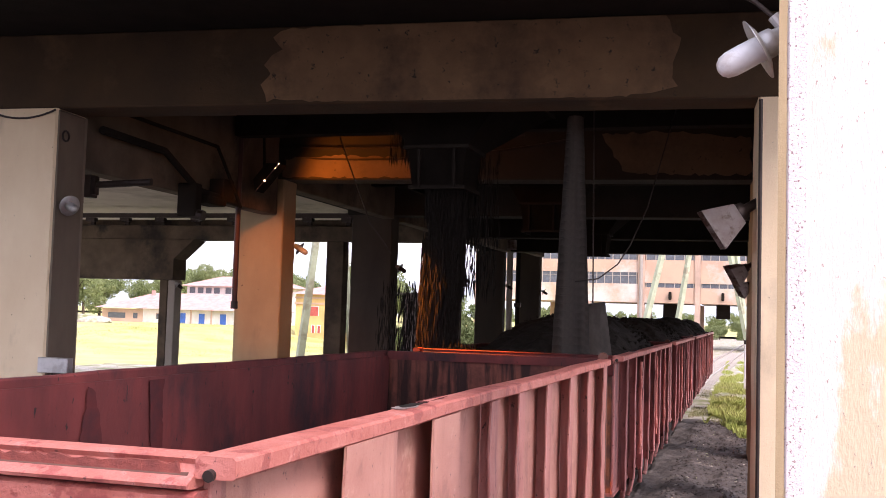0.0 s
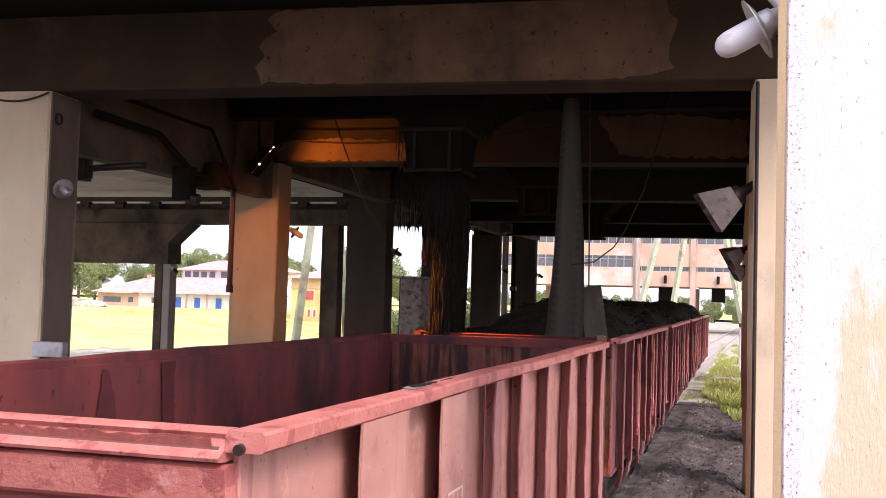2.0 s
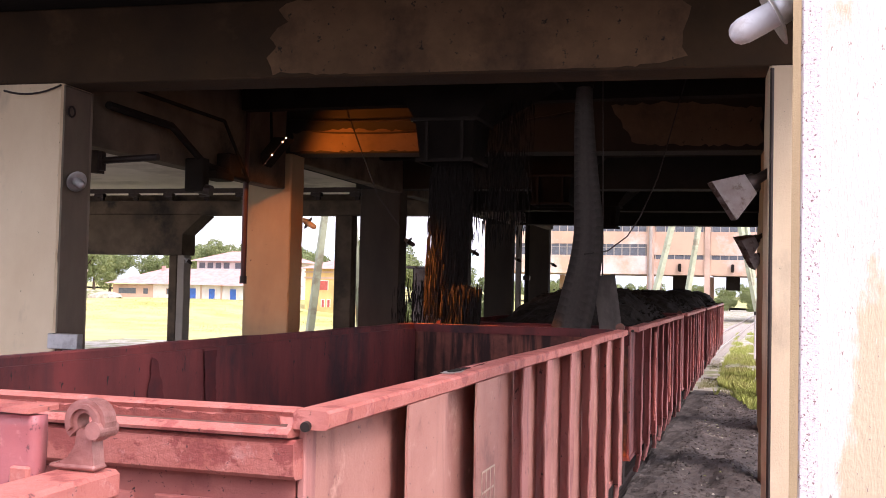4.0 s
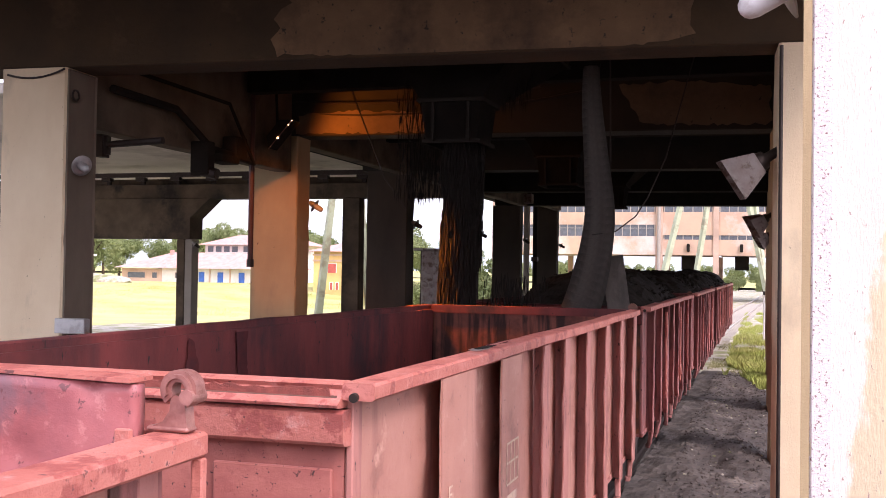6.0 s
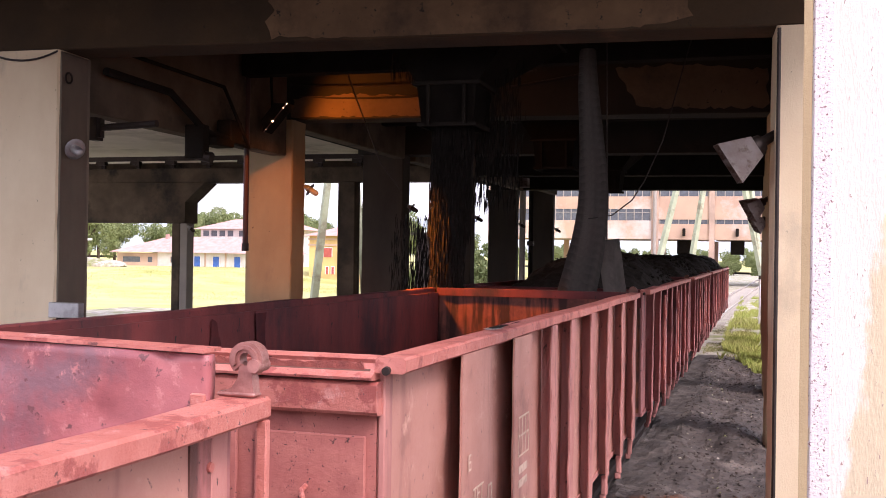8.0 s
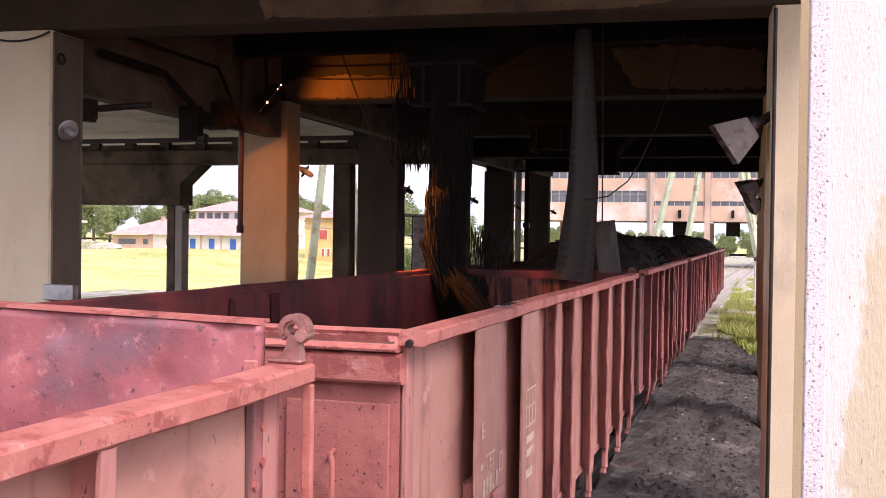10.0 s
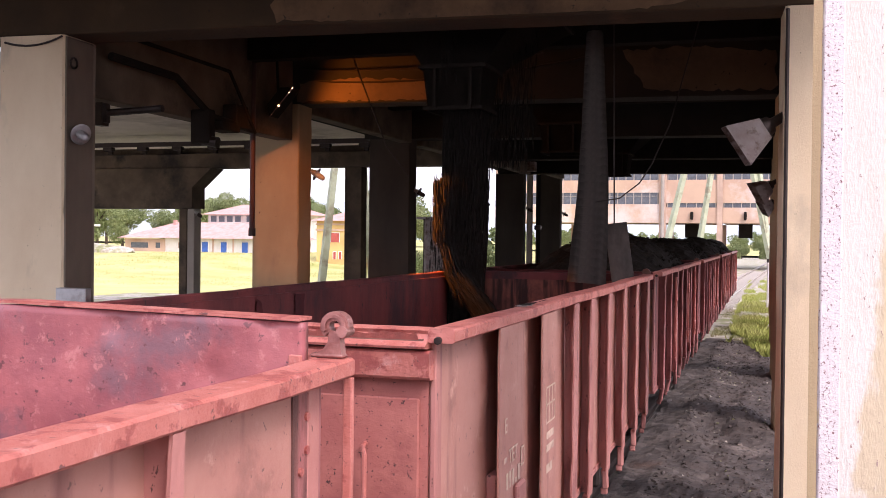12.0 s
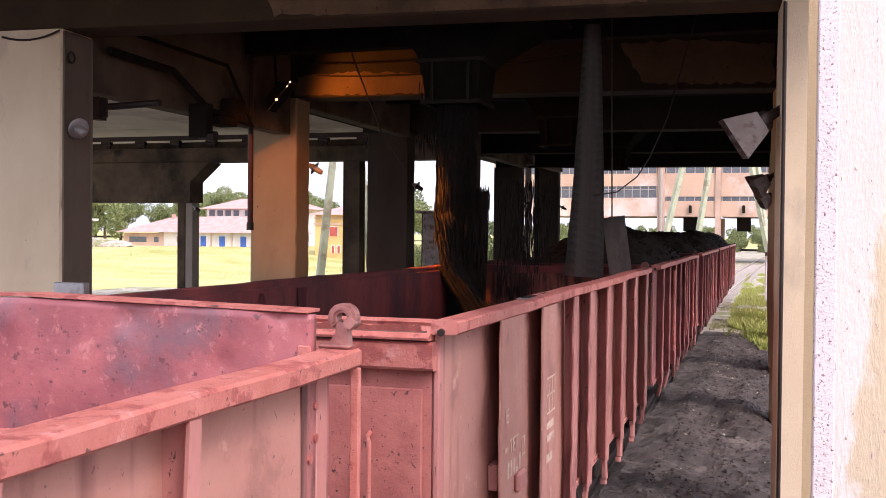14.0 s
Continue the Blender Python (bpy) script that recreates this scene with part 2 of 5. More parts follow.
M_HILL = material("hazy_hill_woods", (0.5, 0.55, 0.57), 1.0, scale=0.01, bump=0)
M_ALU2 = material("rusty_sheet_shade", (0.34, 0.29, 0.27), 0.6, 0.3, color2=(0.24, 0.18, 0.16), scale=4, spot=(0.12, 0.07, 0.05), spot_scale=5, bump=0.2)
M_SHADEFACE = material("shaded_face_plaster", (0.2, 0.155, 0.115), 0.95, color2=(0.13, 0.1, 0.075), scale=1.1, spot=(0.08, 0.06, 0.045), spot_scale=0.7, spot_cut=(0.54, 0.7), bump=0.3, bump_scale=40, streak=0.4)
M_DARKPL = material("dark_brown_plaster", (0.06, 0.046, 0.034), 0.95, color2=(0.036, 0.028, 0.022), scale=1.1, spot=(0.04, 0.032, 0.026), spot_scale=0.6, spot_cut=(0.5, 0.68), bump=0.3, bump_scale=30, streak=0.4)
M_COALDUST = material("falling_coal_dust", (0.016, 0.013, 0.011), 0.85, scale=8, bump=0, spec=0.15)
M_SODIUM = glowing("sodium_glass", (1.0, 0.5, 0.2), 9.0)


# ---- mesh helpers ----
def box(bm, x0, x1, y0, y1, z0, z1, bevel=0.0):
    r = bmesh.ops.create_cube(bm, size=1.0)["verts"]
    for v in r:
        v.co = Vector(((x0 + x1) / 2 + v.co.x * (x1 - x0), (y0 + y1) / 2 + v.co.y * (y1 - y0), (z0 + z1) / 2 + v.co.z * (z1 - z0)))
    if bevel:
        ed = list({e for v in r for e in v.link_edges})
        bmesh.ops.bevel(bm, geom=ed, offset=bevel, segments=1, affect="EDGES")
    return r


def rod(bm, a, b, r0, r1=None, seg=10, caps=True):
    a, b = Vector(a), Vector(b)
    d = b - a
    m = Matrix.Translation((a + b) / 2) @ d.to_track_quat("Z", "Y").to_matrix().to_4x4()
    return bmesh.ops.create_cone(bm, cap_ends=caps, segments=seg, radius1=r0, radius2=r0 if r1 is None else r1, depth=d.length, matrix=m)["verts"]


def prism(bm, pts, axis, a, b):
    """A closed outline of 2D points drawn out along one axis from a to b."""
    def put(p, s):
        q = list(p)
        q.insert("xyz".index(axis), s)
        return bm.verts.new(q)
    lo, hi = [put(p, a) for p in pts], [put(p, b) for p in pts]
    bm.faces.new(lo), bm.faces.new(hi[::-1])
    for i in range(len(pts)):
        j = (i + 1) % len(pts)
        bm.faces.new((lo[i], hi[i], hi[j], lo[j]))
    bmesh.ops.recalc_face_normals(bm, faces=bm.faces[:])


def mesh_of(name, bm, mat, smooth=False):
    me = bpy.data.meshes.new(name)
    bm.to_mesh(me)
    bm.free()
    me.materials.append(mat)
    if smooth:
        for p in me.polygons:
            p.use_smooth = True
    return me


def part(name, bm, mat, parent=None, label="", smooth=False):
    ob = new(name, mesh_of(name, bm, mat, smooth))
    if parent:
        ob.parent = parent
    if label:
        ob["label"] = label
    return ob


def boxes(*bs, bevel=0.0):
    bm = bmesh.new()
    for b in bs:
        box(bm, *b, bevel=bevel)
    return bm


def piece(name, bm, mat, label, category, kind="", group="", at=None, smooth=False):
    ob = part(name, bm, mat, smooth=smooth)
    if at is not None:
        ob.matrix_basis = at
    return tagged(ob, label, category, group, kind)


def base(name, at, label, category, group="", kind=""):
    ob = new(name)
    ob.empty_display_size = 0.2
    ob.matrix_basis = at
    return tagged(ob, label, category, group, kind)


def grid_wall(bm, x0, x1, z0, z1, y, nx, nz, dents, depth, seed, axis="y", thick=0.03, crest=0.0):
    """A plate with hammered dents: a grid in x and z (or y and z), with a plain back."""
    rnd = random.Random(seed)
    spots = [(rnd.uniform(x0, x1), z1 - (z1 - z0) * rnd.random() ** 1.8, rnd.choice((0.035, 0.05, 0.08, 0.14)), rnd.uniform(-1, 1)) for _ in range(dents)]

    def put(u, w, o):
        return bm.verts.new((u, y + o, w) if axis == "y" else (y + o, u, w))
    front, back = [], []
    for j in range(nz + 1):
        fr, bk = [], []
        for i in range(nx + 1):
            u = x0 + (x1 - x0) * i / nx
            top = z1 + crest * (1 - abs(2 * i / nx - 1)) + (0.006 * noise.noise((u * 3, seed, 0)) if j == nz else 0)
            w = z0 + (top - z0) * j / nz
            o = sum(a * depth * math.exp(-((u - p) ** 2 + (w - q) ** 2) / (r * r)) for p, q, r, a in spots) + 0.012 * noise.noise((u * 1.3, w * 1.3, seed))
            fr.append(put(u, w, o))
            bk.append(put(u, w, o + thick))
        front.append(fr), back.append(bk)
    for g in (front, back):
        for j in range(nz):
            for i in range(nx):
                bm.faces.new((g[j][i], g[j][i + 1], g[j + 1][i + 1], g[j + 1][i]))
    for i in range(nx):
        bm.faces.new((front[nz][i], front[nz][i + 1], back[nz][i + 1], back[nz][i]))
        bm.faces.new((front[0][i], front[0][i + 1], back[0][i + 1], back[0][i]))
    for j in range(nz):
        for i in (0, nx):
            bm.faces.new((front[j][i], front[j + 1][i], back[j + 1][i], back[j][i]))
    bmesh.ops.recalc_face_normals(bm, faces=bm.faces[:])
    return bm


def tube(bm, pts, r, seg=8):
    """One continuous bent tube through the points."""
    ps = [Vector(p) for p in pts]
    rings = []
    up = Vector((0.31, 0.17, 0.93))
    for i, p in enumerate(ps):
        d = (ps[min(i + 1, len(ps) - 1)] - ps[max(i - 1, 0)]).normalized()
        if abs(d.dot(up)) > 0.95:
            up = Vector((0.93, 0.31, 0.17))
        u = (up - d * up.dot(d)).normalized()
        w = d.cross(u)
        up = u
        rings.append([bm.verts.new(p + (u * math.cos(6.28319 * k / seg) + w * math.sin(6.28319 * k / seg)) * r) for k in range(seg)])
    for a, b in zip(rings, rings[1:]):
        for k in range(seg):
            bm.faces.new((a[k], a[(k + 1) % seg], b[(k + 1) % seg], b[k]))
    bm.faces.new(rings[0][::-1]), bm.faces.new(rings[-1])
    return bm


def sag(a, b, drop, n=8):
    a, b = Vector(a), Vector(b)
    return [a.lerp(b, i / n) - Vector((0, 0, drop * 4 * (i / n) * (1 - i / n))) for i in range(n + 1)]


# ---- ground ----
def rise(x, y):
    d = -x * 0.294 + y * 0.956
    k = min(1, max(0, (d - 60) / 52)) * min(1, max(0, (-x - 44) / 12))
    return 1.38 * k


def sheet(name, xs, ys, lift, mat, label, category, keep=None, follow=1.0):
    bm = bmesh.new()
    vs = [[bm.verts.new((x, y, follow * rise(x, y) + lift + (0.05 * noise.noise((x * 0.9, y * 0.9, 3)) if abs(x) < 5 and 5 < y < 60 else 0))) for x in xs] for y in ys]
    for j in range(len(ys) - 1):
        for i in range(len(xs) - 1):
            if not keep or keep(xs[i], ys[j]):
                bm.faces.new((vs[j][i], vs[j][i + 1], vs[j + 1][i + 1], vs[j + 1][i]))
    return piece(name, bm, mat, label, category, "structure", smooth=True)


sheet("ground", sorted({*range(-60, 21, 4), *[x * 0.4 for x in range(-11, 5)], *range(-200, -60, 10), 40, 80, 200, 600, 2000, -300, -600, -2000}),
      sorted({*range(-20, 160, 5), *[y * 0.5 for y in range(20, 100)], 200, 260, 400, 700, 2500, -60, -200, -1500}), 0,
      M_DIRT, "dark coal-dusted earth with grit and pale patches", "ground", follow=0.2)
sheet("grass_field", range(-240, -17, 6), range(30, 240, 6), 0.05, M_GRASS, "bright yellow-green meadow beyond the loading shed", "grass",
      lambda x, y: -x * 0.294 + y * 0.956 > 57)
sheet("gravel_yard", [x * 0.5 for x in range(-14, 41)], [37 + 3 * y for y in range(0, 76)], 0.06, M_GRAVEL, "pale dusty gravel yard with weeds along the track", "gravel")
sheet("far_meadow", range(-1600, 1500, 100), range(240, 2000, 80), 0.5, M_GRASS, "far meadow behind the houses", "grass")


def tuft_patch(name, x0, x1, y0, y1, count, tall, mat, label, seed):
    rnd = random.Random(seed)
    vs, fs = [], []
    for _ in range(count):
        x, y = rnd.uniform(x0, x1), rnd.uniform(y0, y1)
        if noise.noise((x * 0.8, y * 0.25, seed)) < -0.08:
            continue
        h, a = tall * rnd.uniform(0.4, 1.0), rnd.uniform(0, 6.28)
        w, lean, z = rnd.uniform(0.012, 0.03), rnd.uniform(0.1, 0.5) * h, rise(x, y)
        ca, sa, n = math.cos(a), math.sin(a), len(vs)
        vs += [(x - w * sa, y + w * ca, z), (x + w * sa, y - w * ca, z), (x + lean * ca * 0.5, y + lean * sa * 0.5, z + h * 0.7), (x + lean * ca, y + lean * sa, z + h)]
        fs += [(n, n + 1, n + 2), (n, n + 2, n + 3)]
    me = bpy.data.meshes.new(name)
    me.from_pydata(vs, [], fs)
    me.materials.append(mat)
    return tagged(new(name, me), label, "grass", kind="stuff")


tuft_patch("weeds", -1.2, 0.55, 32.0, 47.0, 15000, 0.42, M_WEED, "bright green weeds beside the wagons", 5)
tuft_patch("weeds", -1.4, 1.2, 46.0, 95.0, 14000, 0.3, M_WEED, "dry yellow-green weeds along the track", 6)
tuft_patch("weeds", -1.9, 0.9, 35.0, 62.0, 22000, 0.15, M_DRY, "low dry brown-green growth over the gravel", 15)
tuft_patch("meadow_grass", -70, -34, 62, 118, 24000, 0.24, M_GRASS, "long meadow grass in the field", 7)


def lump_mesh(name, rnd, x0, x1, y0, y1, count, s0, s1, mat, z=None):
    vs, fs = [], []
    octa = ((0, 2, 4), (2, 1, 4), (1, 3, 4), (3, 0, 4), (2, 0, 5), (1, 2, 5), (3, 1, 5), (0, 3, 5))
    for _ in range(count):
        x, y, s = rnd.uniform(x0, x1), rnd.uniform(y0, y1), s0 + (s1 - s0) * rnd.random() ** 3
        h = z(x, y) if z else 0.0
        n = len(vs)
        ax = [s * rnd.uniform(0.6, 1.2) for _ in range(6)]
        q = Euler((rnd.uniform(0, 3), rnd.uniform(0, 3), rnd.uniform(0, 3))).to_matrix()
        for p, k in zip(((1, 0, 0), (-1, 0, 0), (0, 1, 0), (0, -1, 0), (0, 0, 1), (0, 0, -1)), ax):
            v = q @ Vector(p) * k
            vs.append((x + v.x, y + v.y, h + v.z * 0.8))
        fs += [tuple(n + i for i in f) for f in octa]
    me = bpy.data.meshes.new(name)
    me.from_pydata(vs, [], fs)
    me.materials.append(mat)
    return me


RND = random.Random(11)

def mud_height(x, y):
    edge = min(1, max(0, (y - 8) / 2), max(0, (38 - y) / 3), max(0, (0.75 - x) / 0.2))
    rut = 0.07 * noise.noise((x * 1.3, y * 0.45, 1)) + 0.045 * noise.noise((x * 3.4, y * 2.1, 2)) + 0.022 * noise.noise((x * 9, y * 7, 3))
    bank = 0.14 * math.exp(-((x + 1.25) / 0.35) ** 2) * (0.6 + 0.6 * noise.noise((4, y * 0.5, 0))) + 0.2 * math.exp(-((x - 0.05) / 0.4) ** 2 - ((y - 29) / 1.3) ** 2) + 0.12 * math.exp(-((x + 0.4) / 0.4) ** 2 - ((y - 20.5) / 0.9) ** 2)
    return 0.05 + edge * (0.06 + 1.5 * rut + bank) if edge > 0 else 0.02


def coal_mud():
    bm = bmesh.new()
    xs, ys = [-2.0 + 0.07 * i for i in range(40)], [8 + 0.1 * j for j in range(301)]
    vs = [[bm.verts.new((x, y, mud_height(x, y))) for x in xs] for y in ys]
    for j in range(len(ys) - 1):
        for i in range(len(xs) - 1):
            bm.faces.new((vs[j][i], vs[j][i + 1], vs[j + 1][i + 1], vs[j + 1][i]))
    piece("coal_mud", bm, M_COALDIRT, "rutted black coal mud beside the train", "mud", "structure")


coal_mud()
tagged(new("coal_spill", lump_mesh("coal_spill", RND, -1.5, 0.4, 11, 37, 5200, 0.008, 0.06, M_COALDIRT, mud_height)), "spilled coal lumps on the dark earth beside the wagons", "coal", kind="stuff")
tagged(new("pale_stones", lump_mesh("pale_stones", RND, -1.3, 0.5, 12, 37, 420, 0.006, 0.04, M_GRAVEL, mud_height)), "pale stones scattered on the dark earth", "stones", kind="stuff")
# hidden near part is added to bounce light up to the side bay ceiling
sheet("gravel_path", range(-120, -11, 3), range(8, 120, 3), 0.045, M_GRAVEL, "pale gravel path along the meadow, widened unseen to bounce light", "path", lambda x, y: x < -13 and 16 < -x * 0.294 + y * 0.956 < 62)


# ---- track ----
def bend(y):
    return -2.84 + max(0.0, y - 58) * 0.03


def track():
    ob = base("railway_track", pose(0, 0, 0), "rusty railway track on dark sleepers", "track", kind="structure")
    for s, ys, steel in [(s, ys, steel) for s in (-0.7175, 0.7175) for ys, steel in (((-12, 20, 49.99), M_STEEL), ((50, 58, 90, 130, 200), M_RAIL))]:
        bm = bmesh.new()
        for a, b in zip(ys, ys[1:]):
            for w, z0, z1 in ((0.06, 0.1, 0.13), (0.012, 0.13, 0.21), (0.036, 0.21, 0.25)):
                r = box(bm, -w, w, a, b, z0, z1)
                for v in r:
                    v.co.x += s + bend(v.co.y)
        part("rail", bm, steel, ob)
    me = mesh_of("sleeper", boxes((-1.25, 1.25, -0.12, 0.12, -0.02, 0.075), bevel=0.01), M_PANEL)
    for i in range(120):
        y = 52 + i * 0.62
        o = new("sleeper", me)
        o.parent = ob
        o.location = (bend(y), y, 0.02)


track()

# ---- loading shed ----
BAY, SKEW, SPAN = 7.2, 3.8, 9.04
LEFT, FIRST = -8.86, 11.66
SOFFIT, DECK = 6.08, 7.1


def worn_block(x0, x1, y0, y1, z0, z1, jit, seed, step=0.25):
    """A block whose long edges are nicked and uneven."""
    bm = bmesh.new()
    nz = max(2, int((z1 - z0) / step))
    e = 0.025
    ring = [(x0 + e, y0), (x1 - e, y0), (x1, y0 + e), (x1, y1 - e), (x1 - e, y1), (x0 + e, y1), (x0, y1 - e), (x0, y0 + e)]
    rows = []
    for j in range(nz + 1):
        row = []
        for i, (x, y) in enumerate(ring):
            k = jit * max(0.0, noise.noise((i * 3.1 + seed, j * 0.9, seed)))
            cx, cy = (x0 + x1) / 2, (y0 + y1) / 2
            row.append(bm.verts.new((x - math.copysign(k, x - cx), y - math.copysign(k, y - cy), z0 + (z1 - z0) * j / nz)))
        rows.append(row)
    for j in range(nz):
        for i in range(8):
            bm.faces.new((rows[j][i], rows[j][(i + 1) % 8], rows[j + 1][(i + 1) % 8], rows[j + 1][i]))
    bm.faces.new(rows[0][::-1]), bm.faces.new(rows[-1])
    return bm


# the far columns stand a little further out
SHIFT = {3: 0.18, 4: 0.28, 5: 0.4, 6: 0.3}


def portal(k):
    at = pose(LEFT, FIRST + BAY * (k - 1), 0, 0, 0, SKEW)
    ob = base("portal_frame", at, "beige plastered concrete portal with a dark cross beam", "portal frame", "portals of the loading shed", "structure")
    z = SOFFIT if k < 6 else SOFFIT + 0.6
    far = SHIFT.get(k, 0.0)
    # columns take a darker plaster further into the shed
    part("column", worn_block(-0.98 - far - (0.14 if far else 0.0), -far, 0, 0.72, 0, z, 0.02, k), M_PLASTER if k < 2 else M_PLASTER2 if k < 3 else M_DARKPL, ob)
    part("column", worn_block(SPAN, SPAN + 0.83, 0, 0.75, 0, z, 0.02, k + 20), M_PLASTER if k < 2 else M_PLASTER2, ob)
    z = SOFFIT if k < 6 else SOFFIT + 0.6
    # cross beams get a blacker colour from the second portal on
    part("cross_beam", boxes((-4.5 if k == 1 else -0.9 if k == 2 else -1.45, SPAN + 1.5, 0.02, 0.7, z + 0.003, DECK - 0.003), bevel=0.02), M_SOOT if k == 1 else M_DECK if k > 3 else M_BLACKISH, ob, "dark cross beam with pale patches")
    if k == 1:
        # thin darker skin: the shade on the column's side is put into colour
        part("shaded_face", worn_block(0.001, 0.005, 0.03, 0.7, 0.02, z - 0.02, 0.0, 9), M_SHADEFACE, ob, "shaded side of the column, painted as a darker skin")
        part("pale_patch", patch(((3.0, 6.14), (2.92, 6.35), (3.0, 6.5), (2.95, 6.62), (3.15, 6.78), (3.05, 6.95), (3.2, 7.08), (5.2, 7.1), (8.0, 7.1), (8.13, 6.8), (8.05, 6.5), (8.1, 6.2), (7.5, 6.1), (6.0, 6.08), (4.4, 6.08)), 0.017, 4),
             M_PATCH1, ob, "paler brown patch on the beam's face")
    if k == 2:
        part("pale_patch", patch(((6.3, 6.95), (6.5, 6.6), (6.75, 6.2), (9.0, 6.17), (9.0, 6.85), (7.6, 6.98)), 0.017, 9), M_PATCH, ob, "paler brown patch on the beam's face")
        # painted pool of lamplight: paler strip where the sodium lamp hits the beam
        part("pale_patch", patch(((-0.05, 6.12), (3.5, 6.12), (3.4, 6.4), (2.6, 6.5), (1.2, 6.56), (0.0, 6.5)), 0.017, 12), M_PATCH, ob, "paler brown patch on the beam's face")
    return ob


def patch(pts, y, seed):
    """A thin skin of plaster, or of painted lamplight, with a ragged outline, standing proud of a beam's face."""
    rnd = random.Random(seed)
    ring = []
    for (x0, z0), (x1, z1) in zip(pts, pts[1:] + pts[:1]):
        n = max(2, int(math.hypot(x1 - x0, z1 - z0) / 0.09))
        for i in range(n):
            ring.append((x0 + (x1 - x0) * i / n + rnd.uniform(-0.035, 0.035), min(7.08, max(6.11, z0 + (z1 - z0) * i / n + rnd.uniform(-0.03, 0.03)))))
    bm = bmesh.new()
    prism(bm, ring, "y", y, y - 0.006)
    bmesh.ops.triangulate(bm, faces=bm.faces[:])
    return bm


for k in range(1, 7):
    portal(k)
col0 = base("portal_column", pose(0.169, 4.4, 0, 0, 0, -2.6), "pale plastered concrete column with a pitted edge", "column", "portals of the loading shed", "structure")
part("column", worn_block(0.006, 0.85, 0.006, 0.75, 0, DECK, 0.004, 3, 0.5), M_PLASTER_PALE, col0)
part("pitted_edge", worn_block(0.01, 0.13, 0.002, 0.5, 0, DECK - 0.004, 0.003, 3, 0.05), M_PITTED, col0, "rough pitted pink-white plaster edge")
part("corner_bead", worn_block(0, 0.016, 0.004, 0.3, 0, DECK - 0.006, 0.002, 5, 0.3), M_PLASTER2, col0, "smooth pinkish corner bead")
piece("ceiling", boxes((-13.6, 2.0, 4.5, 55.5, DECK, DECK + 0.25)), M_DECK, "black concrete deck of the loading shed", "ceiling", "structure")
# light from outside is put into this slab's paler colour
piece("annex_ceiling", boxes((-30, -13.61, 18.5, 46.0, DECK + 0.02, DECK + 0.25)), M_CEIL, "concrete ceiling slab of the side bay, coloured pale as lit", "ceiling", "structure")
# coal bunker above the deck
piece("bunker_wall", boxes((-13.5, 1.9, 4.6, 55.4, DECK + 0.253, 12.5)), M_PANEL, "plain concrete coal bunker over the loading shed", "wall", "structure")

for x0, x1, z in ((-9.3, -8.96, 5.36), (0.4, 0.59, 5.6)):
    for k in range(1, 6):
        if x0 < 0:
            z = (5.36, 5.97, 5.97, 6.05, 6.3)[k - 1]
        y0 = FIRST + BAY * (k - 1) + 0.78 + (0.6 if x0 > 0 else 0)
        piece("edge_beam", boxes((x0, x1, y0, y0 + BAY - 0.86, z, DECK - 0.004), bevel=0.02), M_BROWN, "sooty brown concrete edge beam between two columns", "beam", "structure", "edge beams")

# out of view, added to block low sky light from the east
piece("yard_light_block", boxes((20, 20.4, -30, 62, -0.05, 4)), M_PANEL, "plain added wall out of view, blocking low eastern light", "wall", "structure")
# unseen upper wall, added to keep eastern sky light out of the shed
piece("east_light_block", boxes((0.6, 0.75, 13.2, 55.3, 4.6, DECK - 0.004)), M_BROWN, "added unseen wall blocking eastern light under the deck edge", "wall", "structure")

# ribs under the deck
for k in range(1, 6):
    for j in (1, 2):
        y = FIRST + BAY * (k - 1) + 0.3 + j * BAY / 3
        piece("deck_rib", boxes((-8.9, 0.3, y, y + 0.3, 6.6, DECK - 0.004), bevel=0.01), M_DECK, "black rib under the deck", "beam", "structure", "deck ribs")


def hopper(x, y):
    ob = base("coal_hopper", pose(x, y, 0), "black steel coal hopper hanging under the deck", "hopper", "coal hoppers")
    bin_top, bin_low, neck, mouth = (1.15, 1.5, 1.15, DECK), (1.05, 1.4, 1.1, 6.7), (0.42, 0.42, 0.0, 5.75), (0.36, 0.36, 0.0, 5.2)
    for name, upper, lower in (("bin", bin_top, bin_low), ("funnel", bin_low, neck), ("throat", neck, mouth)):
        bm = bmesh.new()
        a, b = [[bm.verts.new((sx * w, oy + sy * d, z)) for sx, sy in ((-1, -1), (1, -1), (1, 1), (-1, 1))] for w, d, oy, z in (upper, lower)]
        for i in range(4):
            bm.faces.new((a[i], b[i], b[(i + 1) % 4], a[(i + 1) % 4]))
        bmesh.ops.solidify(bm, geom=bm.faces[:], thickness=0.02)
        part(name, bm, M_DECK, ob)
    for w, d, oy, z in (bin_low, neck, mouth):
        part("flange", boxes((-w - 0.05, w + 0.05, oy - d - 0.05, oy - d, z - 0.02, z + 0.03), (-w - 0.05, w + 0.05, oy + d, oy + d + 0.05, z - 0.02, z + 0.03),
                             (-w - 0.05, -w, oy - d, oy + d, z - 0.02, z + 0.03), (w, w + 0.05, oy - d, oy + d, z - 0.02, z + 0.03)), M_DECK, ob)
    for sx in (-0.25, 0.25):
        part("stiffener", boxes((sx - 0.02, sx + 0.02, -0.44, -0.4, 5.2, 5.75)), M_DECK, ob)
    return ob


hopper(-4.04, 13.8)
hopper(-3.92, 20.8)
hopper(-3.92, 28.0)


